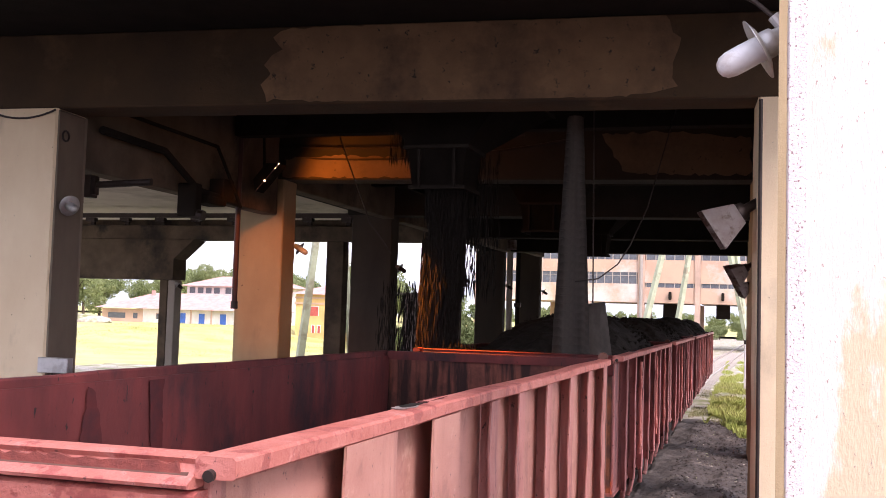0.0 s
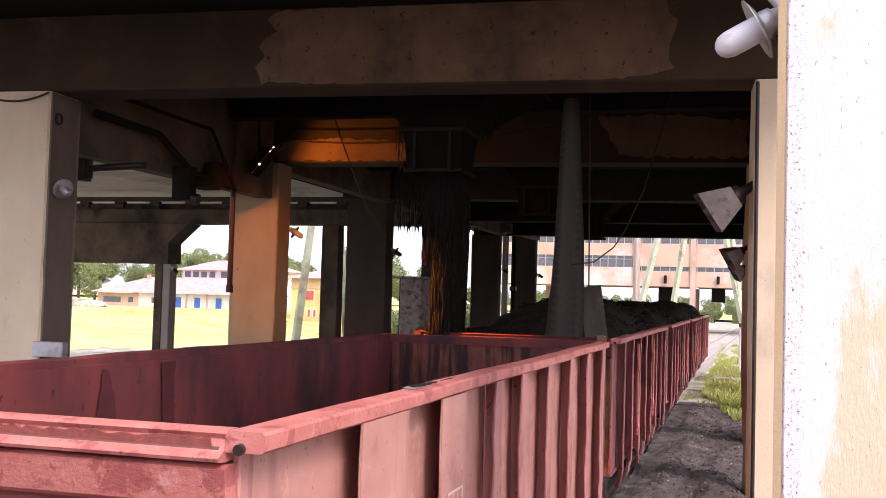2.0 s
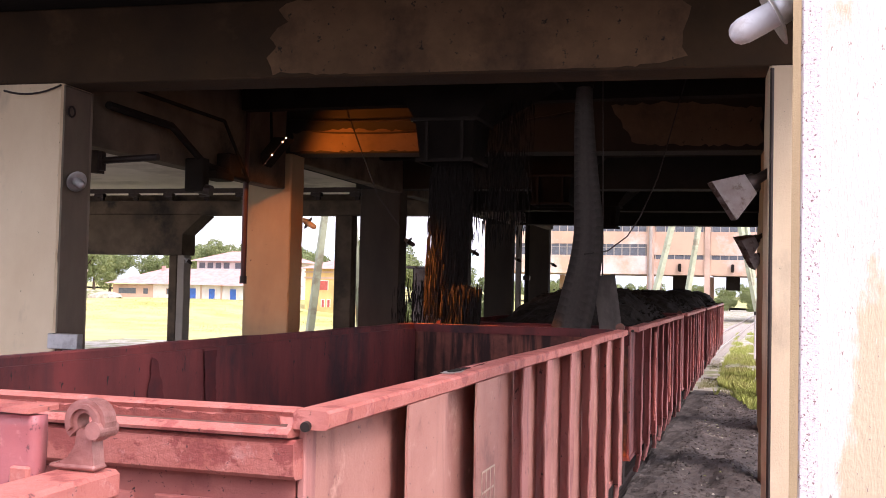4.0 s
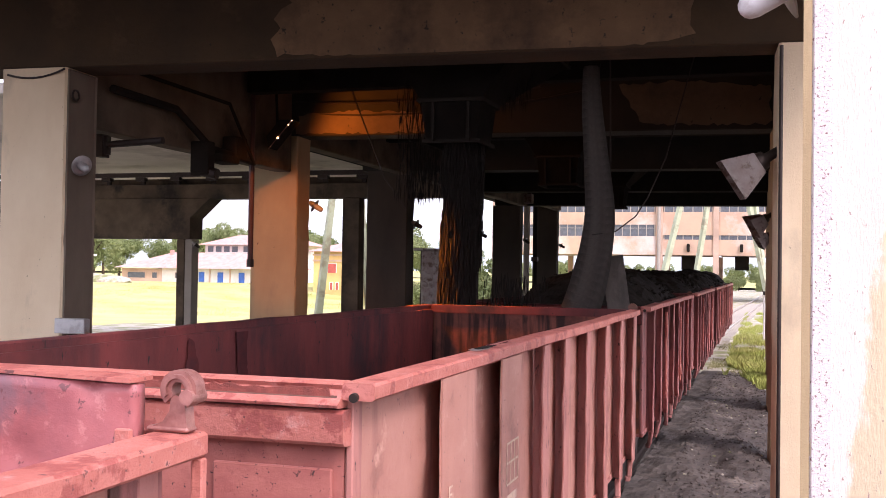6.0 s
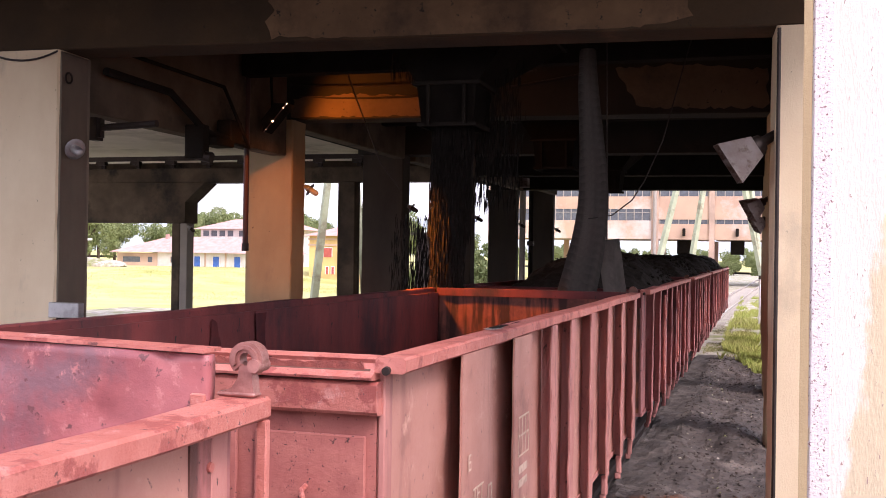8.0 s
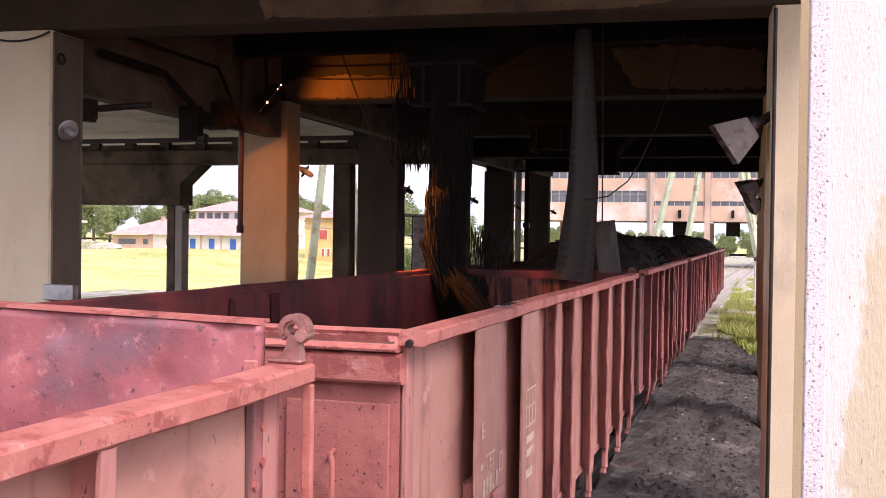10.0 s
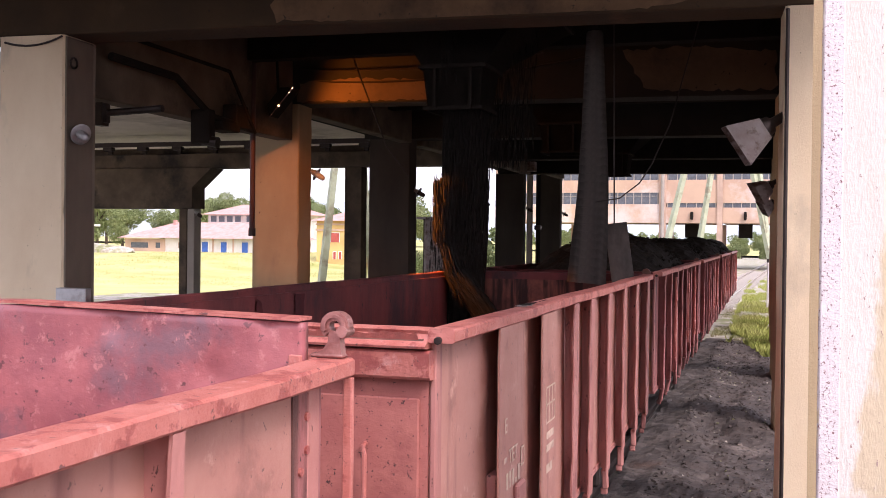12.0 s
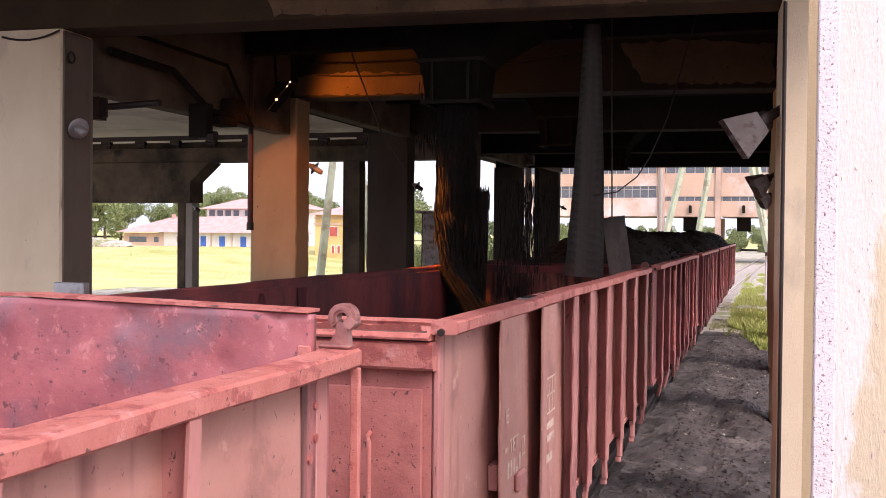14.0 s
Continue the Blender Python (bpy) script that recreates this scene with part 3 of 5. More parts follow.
# ---- side bay ----
def annex_frame():
    ob = base("side_bay_frame", pose(0, 33.3, 0), "grey concrete frame of the side bay with a haunched beam", "concrete frame", kind="structure")
    part("post", boxes((-20.42, -20.1, 0, 0.5, 0, 4.44), bevel=0.02), M_BROWN, ob)
    # pale strip stands in for the first post's lit right side
    part("post", boxes((-20.096, -19.8, 0.02, 0.5, 0, 4.44), bevel=0.02), M_PANEL, ob)
    part("post", boxes((-13.93, -13.3, 0, 0.5, 0, 5.9), bevel=0.02), M_BROWN, ob)
    bm = bmesh.new()
    prism(bm, ((-30, 4.45), (-19.78, 4.45), (-19.78, 5.2), (-19.0, 5.9), (-30, 5.9)), "y", -0.2, 0.7)
    part("haunched_beam", bm, M_BROWN, ob, "dark haunched concrete beam")
    part("beam", boxes((-30, -9.2, -0.1, 0.6, 5.904, 6.42), bevel=0.02), M_BROWN, ob)
    # dark strip added to cover the bright gap under the rail
    part("gap_strip", boxes((-30, -9.2, 0.25, 0.55, 6.423, 6.66)), M_BROWN, ob)
    part("walkway_rail", boxes((-30, -9.2, -0.35, -0.25, 6.68, 6.84)), M_STEEL, ob, "dark steel conveyor rail")
    me = mesh_of("bracket", boxes((-0.25, 0.12, -0.32, -0.1, 6.55, 6.68), (-0.1, 0.05, -0.2, -0.1, 6.43, 6.56)), M_STEEL)
    for i in range(14):
        o = new("bracket", me)
        o.parent = ob
        o.location = (-29 + i * 1.45, 0, 0)
    return ob


annex_frame()


def pipes():
    ob = base("wall_pipe", pose(-8.95, 17.1, 0), "dark red drain pipe hanging from the deck", "pipe")
    bm = bmesh.new()
    rod(bm, (0, 0, 3.5), (0, 0, 7.09), 0.05, seg=12)
    part("pipe", bm, M_PIPE, ob)
    bm = bmesh.new()
    rod(bm, (0, 0, 3.46), (0, 0, 3.6), 0.065, seg=12)
    part("collar", bm, M_STEEL, ob)
    # steel brackets and pipes by the edge beam
    ob = base("pipe_bracket", pose(-8.9, 12.5, 0), "dark steel bracket and stub pipe by the column", "bracket")
    part("plate", boxes((-0.12, 0.0, 0.02, 0.2, 4.98, 5.3), (0.0, 0.05, 0.06, 0.16, 5.02, 5.28)), M_STEEL, ob)
    bm = bmesh.new()
    rod(bm, (0.0, 0.12, 5.16), (0.92, 0.12, 5.2), 0.05)
    part("pipe", bm, M_STEEL, ob)
    ob = base("conduit_run", pose(0, 0, 0), "dark pipes and valves under the sooty edge beam", "pipe")
    bm = bmesh.new()
    tube(bm, [(-8.8, 12.6, 5.95), (-8.75, 14.2, 5.9), (-8.7, 15.2, 5.4), (-8.7, 16.3, 5.35), (-8.8, 16.8, 5.35)], 0.06)
    part("pipe", bm, M_DECK, ob)
    bm = bmesh.new()
    tube(bm, [(-8.8, 12.6, 6.3), (-8.6, 15.6, 6.2), (-8.6, 16.3, 5.5), (-8.75, 16.8, 5.3)], 0.03)
    part("pipe", bm, M_DECK, ob)
    part("bracket", boxes((-8.95, -8.6, 14.95, 15.15, 4.95, 5.5), (-8.9, -8.55, 15.3, 15.9, 5.2, 5.34), (-8.9, -8.62, 15.9, 16.3, 5.3, 5.7), bevel=0.02), M_DECK, ob)
    bm = bmesh.new()
    rod(bm, (-8.78, 15.05, 5.02), (-8.5, 15.05, 4.96), 0.09)
    part("valve", bm, M_STEEL, ob)


pipes()


def cable(name, pts, r, label, mat=None):
    bm = bmesh.new()
    tube(bm, pts, r, 6)
    return piece(name, bm, mat or M_STEEL, label, "cable")


cable("hanging_cable", sag((-8.9, 18.9, 6.55), (-3.0, 19.1, 6.85), 0.2), 0.02, "black cable slung along the cross beam")
cable("hanging_cable", sag((-8.9, 18.8, 6.75), (-4.0, 19.0, 6.9), 0.12), 0.016, "black cable slung along the cross beam")
cable("hanging_rope", [(-6.95, 17.0, 6.59), (-6.82, 17.0, 6.25), (-6.55, 17.0, 5.6), (-6.32, 17.0, 5.04), (-5.9, 17.0, 4.5)], 0.012, "thin brown rope hanging from the deck")
cable("column_cable", sag((-9.75, 11.6, 6.0), (-8.86, 11.62, 6.05), 0.08), 0.015, "black cable clipped to the column's head")
cable("column_conduit", [(0.19, 12.27, 0.2), (0.19, 12.27, 6.05)], 0.025, "dark conduit running up the column's edge")
cable("column_conduit", [(0.18, 12.4, 0.2), (0.18, 12.4, 6.05)], 0.018, "dark conduit running up the column's edge")

ob = base("junction_box", pose(-8.62, 11.62, 2.55), "small pale grey junction box beside the column", "box")
part("body", boxes((-0.24, 0.22, -0.1, 0.03, 0, 0.2), bevel=0.01), M_ALU, ob)
part("stand", boxes((-0.05, 0.05, -0.06, 0.0, -2.55, -0.003)), M_STEEL, ob)
ob = base("cable_eye", pose(-8.83, 11.8, 5.72), "small steel ring bolted to the column", "ring")
bm = bmesh.new()
ring = [(0.02, 0.07 * math.cos(a), 0.07 * math.sin(a)) for a in [i * math.pi / 6 for i in range(13)]]
tube(bm, ring, 0.014, 6)
part("ring", bm, M_STEEL, ob)


# ---- lamps ----
def bulkhead_lamp(at, mat_glass, label, feed=False):
    """Along local -x: a cap on the wall, a flat reflector rim and a domed glass."""
    ob = base("bulkhead_lamp", at, label, "lamp", "wall lamps")
    bm = bmesh.new()
    prof = [(0.0, 0.045), (0.05, 0.05), (0.06, 0.062), (0.1, 0.066), (0.115, 0.06)]
    lathe(bm, prof, 20)
    part("cap", bm, M_ALU, ob, smooth=True)
    bm = bmesh.new()
    lathe(bm, [(0.108, 0.05), (0.115, 0.09), (0.135, 0.142), (0.14, 0.143), (0.122, 0.09), (0.118, 0.05)], 28)
    part("reflector", bm, M_ALU, ob, smooth=True)
    bm = bmesh.new()
    lathe(bm, [(0.116, 0.058), (0.2, 0.06), (0.27, 0.059), (0.305, 0.05), (0.325, 0.032), (0.333, 0.012), (0.334, 0.0)], 24)
    part("glass", bm, mat_glass, ob, smooth=True)
    if feed:
        bm = bmesh.new()
        rod(bm, (0.0, 0, 0.04), (-0.01, 0, 0.1), 0.03, seg=12)
        part("gland", bm, M_ALU, ob)
        bm = bmesh.new()
        tube(bm, [(-0.01, 0, 0.09), (-0.05, 0, 0.2), (-0.12, 0.01, 0.32), (-0.3, 0.03, 0.62)], 0.011)
        part("conduit", bm, M_STEEL, ob)
    return ob


def lathe(bm, prof, seg):
    rings = []
    for x, r in prof:
        rings.append([bm.verts.new((-x, r * math.cos(6.28319 * i / seg), r * math.sin(6.28319 * i / seg))) for i in range(seg)] if r > 0 else [bm.verts.new((-x, 0, 0))])
    for a, b in zip(rings, rings[1:]):
        for i in range(seg):
            j = (i + 1) % seg
            if len(b) == 1:
                bm.faces.new((a[i], a[j], b[0]))
            else:
                bm.faces.new((a[i], a[j], b[j], b[i]))
    bmesh.ops.recalc_face_normals(bm, faces=bm.faces[:])


def cone_lamp(at, label, tone=None):
    """A flared sheet shade on a stubby neck, along local -x."""
    ob = base("shade_lamp", at, label, "lamp", "shade lamps")
    bm = bmesh.new()
    lathe(bm, [(-0.06, 0.05), (0.14, 0.06), (0.16, 0.1), (0.25, 0.12)], 16)
    part("neck", bm, M_STEEL, ob, smooth=True)
    bm = bmesh.new()
    rings = [[bm.verts.new((-x, w * a, w * b)) for a, b in ((-1, -1), (1, -1), (1, 1), (-1, 1))] for x, w in ((0.25, 0.13), (0.62, 0.262))]
    for i in range(4):
        bm.faces.new((rings[0][i], rings[1][i], rings[1][(i + 1) % 4], rings[0][(i + 1) % 4]))
    bm.faces.new(rings[0])
    bmesh.ops.solidify(bm, geom=bm.faces[:], thickness=0.008)
    part("shade", bm, tone or M_ALU2, ob)
    return ob


bulkhead_lamp(pose(0.2, 4.62, 4.74, 0, -28, 0), M_FROST, "weathered aluminium wall lamp with a milky glass dome", True)
cone_lamp(pose(0.16, 12.5, 4.88, 4, -33, 6), "rusty square-shaded lamp on the column")
cone_lamp(pose(0.17, 19.75, 4.57, 14, -33, 16) @ Matrix.Scale(0.75, 4), "rusty square-shaded lamp on the column")
cone_lamp(pose(0.25, 26.9, 4.52, 14, -33, 16) @ Matrix.Scale(0.75, 4), "rusty square-shaded lamp on the column")
bulkhead_lamp(pose(-8.86, 11.93, 4.83, 0, 0, 152) @ pose(0, 0, 0, 0, -20, 0), M_ALU, "weathered aluminium wall lamp on the column")
bulkhead_lamp(pose(-8.84, 19.4, 4.8, 0, 0, 180) @ pose(0, 0, 0, 0, -32, 10), M_FROST, "weathered wall lamp on the orange-lit column")
for k in (3, 4, 5, 6):
    bulkhead_lamp(pose(-8.84 - SHIFT[k], FIRST + BAY * (k - 1) + 0.35, 4.75, 0, 0, 180) @ pose(0, 0, 0, 0, -30, 0), M_STEEL, "dark wall lamp on the column")

# floodlight over the beam and the one whose glass glints at the column
def floodlight(at, label, glass=0.165):
    ob = base("floodlight", at, label, "floodlight", "sodium floodlights")
    bm = bmesh.new()
    prism(bm, ((-0.18, -0.12), (0.18, -0.12), (0.12, 0.1), (-0.12, 0.1)), "y", -0.22, 0.22)
    part("housing", bm, M_STEEL, ob)
    part("lens", boxes((-glass, glass, -glass * 1.2, glass * 1.2, -0.13, -0.121)), M_SODIUM, ob, "glowing orange glass")
    part("yoke", boxes((-0.02, 0.02, -0.25, -0.225, -0.05, 0.3), (-0.02, 0.02, 0.225, 0.25, -0.05, 0.3), (-0.02, 0.02, -0.225, 0.225, 0.28, 0.3)), M_STEEL, ob)
    return ob


floodlight(look((-6.55, 12.8, 6.72), (-5.6, 17.5, 5.2)), "dark steel floodlight fixed behind the cross beam")


def tilted_floodlight():
    """Seen edge-on: a tapered housing over a thin rim, with glowing beads for the glints of the glass."""
    ob = base("floodlight", pose(-8.58, 17.5, 5.92, 0, -48.5, 0), "dark steel floodlight with glinting glass beside the column", "floodlight", "sodium floodlights")
    bm = bmesh.new()
    prism(bm, ((-0.34, 0.012), (0.36, 0.012), (0.2, 0.2), (-0.2, 0.2)), "y", -0.02, 0.34)
    part("housing", bm, M_DECK, ob)
    bm = bmesh.new()
    rod(bm, (-0.34, -0.03, 0), (0.36, -0.03, 0), 0.008, seg=8)
    part("rim", bm, M_CAST2, ob)
    # glints are modelled as small glowing beads along the rim
    for x, r in ((-0.065, 0.018), (0.25, 0.01), (0.35, 0.012), (-0.27, 0.005)):
        bm = bmesh.new()
        bmesh.ops.create_icosphere(bm, subdivisions=2, radius=r, matrix=Matrix.Translation((x, -0.035, -0.005)))
        part("glint_bead", bm, M_SODIUM, ob, "glowing bead in place of a glint on the glass")
    back = ob.matrix_basis.inverted()
    bm = bmesh.new()
    rod(bm, back @ Vector((-8.72, 17.66, 6.02)), back @ Vector((-8.78, 17.66, 7.095)), 0.025)
    part("hanger", bm, M_DECK, ob)


tilted_floodlight()
bulkhead_lamp(pose(-19.75, 33.25, 4.35, 0, 0, 180) @ pose(0, 0, 0, 0, -40, 30), M_STEEL, "dark wall lamp on the side bay post")


# ---- things in the gaps between the far columns ----
ob = base("control_cabinet", pose(-9.7, 30.4, 0), "tall dusty grey steel control cabinet behind the columns", "cabinet")
part("body", boxes((-0.36, 0.4, 0, 0.8, 0.02, 4.05), bevel=0.03), M_ALU2, ob)
part("top_plate", boxes((-0.75, 0.45, -0.05, 0.85, 4.052, 4.12), bevel=0.01), M_ALU2, ob, "pale dusty top plate")
for z in (1.2, 3.1):
    part("door", boxes((-0.3, 0.34, -0.03, -0.003, z - 0.85, z + 0.85), bevel=0.01), M_ALU2, ob)
for x in (-0.72, -0.42):
    part("strut", boxes((x, x + 0.05, 0.1, 0.15, 0, 4.05)), M_STEEL, ob)
ob = base("black_pole", pose(-9.65, 45.1, 0), "black steel pole beside the far columns", "pole")
bm = bmesh.new()
rod(bm, (0, 0, 0), (0, 0, 6.6), 0.1, seg=10)
part("shaft", bm, M_DECK, ob)
part("clamp", boxes((-0.14, 0.14, -0.14, 0.14, 3.9, 4.1), bevel=0.02), M_STEEL, ob)
ob = base("pale_post", pose(-10.1, 45.3, 0), "pale grey concrete post beside the far columns", "post")
part("shaft", worn_block(-0.12, 0.12, 0, 0.25, 0, 6.6, 0.01, 5), M_PANEL, ob)
ob = base("bracket_box", pose(-8.95, 40.0, 6.12), "pale steel box bracketed to the column head", "box")
part("box", boxes((-0.28, 0.3, -0.3, 0.1, 0, 0.38), bevel=0.02), M_ALU2, ob)
part("bracket", boxes((-0.2, 0.2, 0.1, 0.46, 0.15, 0.25)), M_STEEL, ob)
# ---- wagons ----
W, L, TOP, FLOOR, SIDE = 2.84, 9.3, 3.0, 1.3, 1.24
TRACK_X, PITCH = -2.872, 10.6
INSET = 0.125


def rib_mesh(bm, x_in, x_out, y, w, z0, z1, rnd, bent):
    """A folded channel post, a little battered along its height."""
    n = 10
    rows = []
    s = 1 if x_out > x_in else -1
    for j in range(n + 1):
        z = z0 + (z1 - z0) * j / n
        dx = 0 if j == n else rnd.uniform(-1, 0) * bent * s
        dy = 0 if j == n else rnd.uniform(-1, 1) * bent
        e = 0.012
        rows.append([bm.verts.new(p) for p in ((x_out - s * e + dx, y + dy, z), (x_out + dx, y + dy, z), (x_out + dx * 0.6, y + w + dy, z), (x_in, y + w, z),
                                               (x_in, y + w - e, z), (x_out - s * e + dx * 0.6, y + w - e + dy, z))])
    for a, b in zip(rows, rows[1:]):
        for i in range(6):
            bm.faces.new((a[i], a[(i + 1) % 6], b[(i + 1) % 6], b[i]))
    bm.faces.new(rows[0]), bm.faces.new(rows[-1])
    bmesh.ops.recalc_face_normals(bm, faces=bm.faces[:])
    return bm


def ragged(pts, axis, a, b, seed, top=9.0):
    """A thin film with a ragged outline, drawn out along one axis from a to b."""
    rnd = random.Random(seed)
    ring = []
    for (u0, w0), (u1, w1) in zip(pts, pts[1:] + pts[:1]):
        n = max(2, int(math.hypot(u1 - u0, w1 - w0) / 0.03))
        for i in range(n):
            k = i / n
            ring.append((u0 + (u1 - u0) * k + rnd.uniform(-0.01, 0.01), min(top, w0 + (w1 - w0) * k + rnd.uniform(-0.01, 0.01))))
    bm = bmesh.new()
    prism(bm, ring, axis, a, b)
    bmesh.ops.triangulate(bm, faces=bm.faces[:])
    return bm


def wheelset(ob, y):
    for s in (-1, 1):
        bm = bmesh.new()
        rod(bm, (s * 0.70, y, 0.71), (s * 0.82, y, 0.71), 0.46, seg=28)
        rod(bm, (s * 0.66, y, 0.71), (s * 0.70, y, 0.71), 0.49, seg=28)
        part("wheel", bm, M_STEEL, ob)
        part("axle_box", boxes((s * 0.95 - 0.08, s * 0.95 + 0.08, y - 0.15, y + 0.15, 0.55, 0.95), bevel=0.03), M_STEEL, ob)
    bm = bmesh.new()
    rod(bm, (-0.95, y, 0.71), (0.95, y, 0.71), 0.07)
    part("axle", bm, M_STEEL, ob)


def buffers(ob, y, s):
    for x in (-0.875, 0.875):
        bm = bmesh.new()
        rod(bm, (x, y, 1.05), (x, y + s * 0.38, 1.05), 0.1, seg=16)
        rod(bm, (x, y + s * 0.38, 1.05), (x, y + s * 0.42, 1.05), 0.22, seg=24)
        part("buffer", bm, M_STEEL, ob)
    bm = bmesh.new()
    tube(bm, [(0, y, 1.0), (0, y + s * 0.25, 0.96), (0, y + s * 0.45, 0.8)], 0.045)
    part("coupling", bm, M_STEEL, ob)


def wagon(ribs, label, seed, near=False, loaded=False):
    rnd = random.Random(seed)
    ob = base("gondola_wagon", pose(TRACK_X, 0, 0), label, "wagon", "wagons of the train")
    h = W / 2
    p = h - INSET
    end_top = TOP + (0.13 if near else 0)
    # the near wagon's lining is the paler red
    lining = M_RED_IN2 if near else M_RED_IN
    body = M_RED_DARK if loaded else M_RED
    outer = body if loaded else M_TAN
    part("side_wall", grid_wall(bmesh.new(), 0.08, L - 0.08, SIDE, TOP - 0.06, p - 0.03, 60, 8, 40, 0.012, seed, "x"), outer, ob)
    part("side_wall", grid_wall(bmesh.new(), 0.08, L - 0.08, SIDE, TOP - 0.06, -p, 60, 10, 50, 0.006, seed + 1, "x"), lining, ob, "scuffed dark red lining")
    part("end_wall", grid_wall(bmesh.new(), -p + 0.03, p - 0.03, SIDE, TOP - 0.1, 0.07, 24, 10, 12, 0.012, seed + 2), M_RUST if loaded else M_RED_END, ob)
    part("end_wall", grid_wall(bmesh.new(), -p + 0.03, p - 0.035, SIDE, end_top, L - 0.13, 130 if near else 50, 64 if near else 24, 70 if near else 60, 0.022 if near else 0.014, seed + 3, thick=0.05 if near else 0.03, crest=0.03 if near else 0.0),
         lining if near else M_RED_FAR, ob, "dented red end plate", smooth=True)
    for s in (-1, 1):
        bm = bmesh.new()
        n = 16
        rows = []
        for j in range(n + 1):
            y = L * j / n
            o, u = (0 if j in (0, n) else rnd.uniform(-0.008, 0.008)), (0 if j in (0, n) else rnd.uniform(-0.006, 0.006))
            e = 0.012
            inner = h - (0.14 if s > 0 or near else 0.1)
            ringp = ((inner, TOP - 0.072), (inner, TOP - e), (inner + e, TOP), (h - e, TOP - 0.002), (h, TOP - e), (h, TOP - 0.062), (h - e, TOP - 0.072))
            rows.append([bm.verts.new((s * (x + o), y, z + u)) for x, z in ringp])
        for a, b in zip(rows, rows[1:]):
            for i in range(7):
                bm.faces.new((a[i], a[(i + 1) % 7], b[(i + 1) % 7], b[i]))
        bm.faces.new(rows[0]), bm.faces.new(rows[-1])
        bmesh.ops.recalc_face_normals(bm, faces=bm.faces[:])
        # left rail takes the darker lining colour
        part("top_rail", bm, M_RED_RIM if s > 0 else M_RED_IN, ob, "worn brighter red top rail" if s > 0 else "darker red top rail")
    # folded end rail with a lip, and the box beam under it
    for y, s in ((0.0, 1), (L, -1)):
        if near and s < 0:
            continue
        deep = 0.085 if s > 0 else 0.15
        bm = bmesh.new()
        prism(bm, [(y + s * a, z) for a, z in ((0.03, TOP), (deep, TOP), (deep, TOP - 0.1), (0.0, TOP - 0.105), (-0.045, TOP - 0.1), (-0.05, TOP - 0.088), (-0.004, TOP - 0.06), (0.012, TOP - 0.03), (0.0, TOP - 0.012))],
              "x", -h + 0.14, h - 0.14)
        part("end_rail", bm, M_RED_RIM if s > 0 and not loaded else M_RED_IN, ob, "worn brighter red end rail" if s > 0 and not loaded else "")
        bm = bmesh.new()
        prism(bm, [(y + s * a, z) for a, z in ((0.0, TOP - 0.112), (0.068, TOP - 0.112), (0.068, TOP - 0.262), (-0.0, TOP - 0.258), (-0.015, TOP - 0.243), (-0.03, TOP - 0.125))], "x", -h + 0.125, h - 0.125)
        if s > 0 and not loaded:
            part("rust_run", ragged([(-h + 0.2, TOP - 0.04), (0, TOP - 0.035), (h - 0.2, TOP - 0.03), (h - 0.18, TOP - 0.066), (0.3, TOP - 0.07), (-h + 0.2, TOP - 0.07)], "y", y - 0.006, y + 0.02, 41), M_RUST_RED, ob, "flaking rust in the fold of the rail")
            bmr = bmesh.new()
            prism(bmr, [(-0.028, TOP - 0.0855), (-0.001, TOP - 0.059), (0.0, TOP - 0.057), (0.0, TOP - 0.0535), (-0.032, TOP - 0.0845)], "x", -h + 0.16, h - 0.16)
            part("silt", bmr, M_CAST2, ob, "grey silt lying in the fold")
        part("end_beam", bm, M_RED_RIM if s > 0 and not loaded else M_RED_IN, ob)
        for x in (-0.95, -0.32, 0.32, 0.95):
            part("end_panel", boxes((x - 0.27, x + 0.27, min(y + s * 0.045, y + s * 0.066), max(y + s * 0.045, y + s * 0.066), 1.5, TOP - 0.36), bevel=0.006), M_RUST if loaded and s > 0 else M_RED_END, ob)
        for x in (-h + 0.085, h - 0.085):
            bm = bmesh.new()
            rod(bm, (x, y + s * 0.03, TOP - 0.055), (x, y - s * 0.02, TOP - 0.06), 0.019, seg=12)
            part("bolt", bm, M_STEEL, ob)
    # corner posts
    for y in (0.06, L - 0.16):
        for s in (-1, 1):
            part("corner_post", boxes((min(s * (p - 0.02), s * (p + 0.012)), max(s * (p - 0.02), s * (p + 0.012)), y, y + 0.1, SIDE - 0.02, TOP - 0.074), bevel=0.006), body, ob)
    for y, w in ribs:
        for s in (-1, 1):
            part("rib", rib_mesh(bmesh.new(), s * (p - 0.001), s * (h - 0.008), y, w, SIDE - 0.06, TOP - 0.073, rnd, 0.014 if w < 0.5 else 0.004), M_TAN if w > 0.4 else body, ob)
        ft = part("rib_foot", boxes((-0.03, 0.03, -0.02, 0.05, -0.2, 0.0), (-0.05, 0.02, -0.01, 0.03, -0.26, -0.19), bevel=0.012), body, ob)
        ft.matrix_basis = pose(h - 0.05, y + w * 0.4, SIDE - 0.05, rnd.uniform(-22, 22), rnd.uniform(-4, 12), rnd.uniform(-20, 20))
    part("sill", boxes((-p - 0.02, -p + 0.1, 0.08, L - 0.08, SIDE - 0.05, SIDE), (p - 0.1, p + 0.02, 0.08, L - 0.08, SIDE - 0.05, SIDE)), body, ob)
    part("floor", boxes((-p + 0.03, p - 0.03, 0.11, L - 0.14, FLOOR - 0.06, FLOOR)), M_RED_IN, ob)
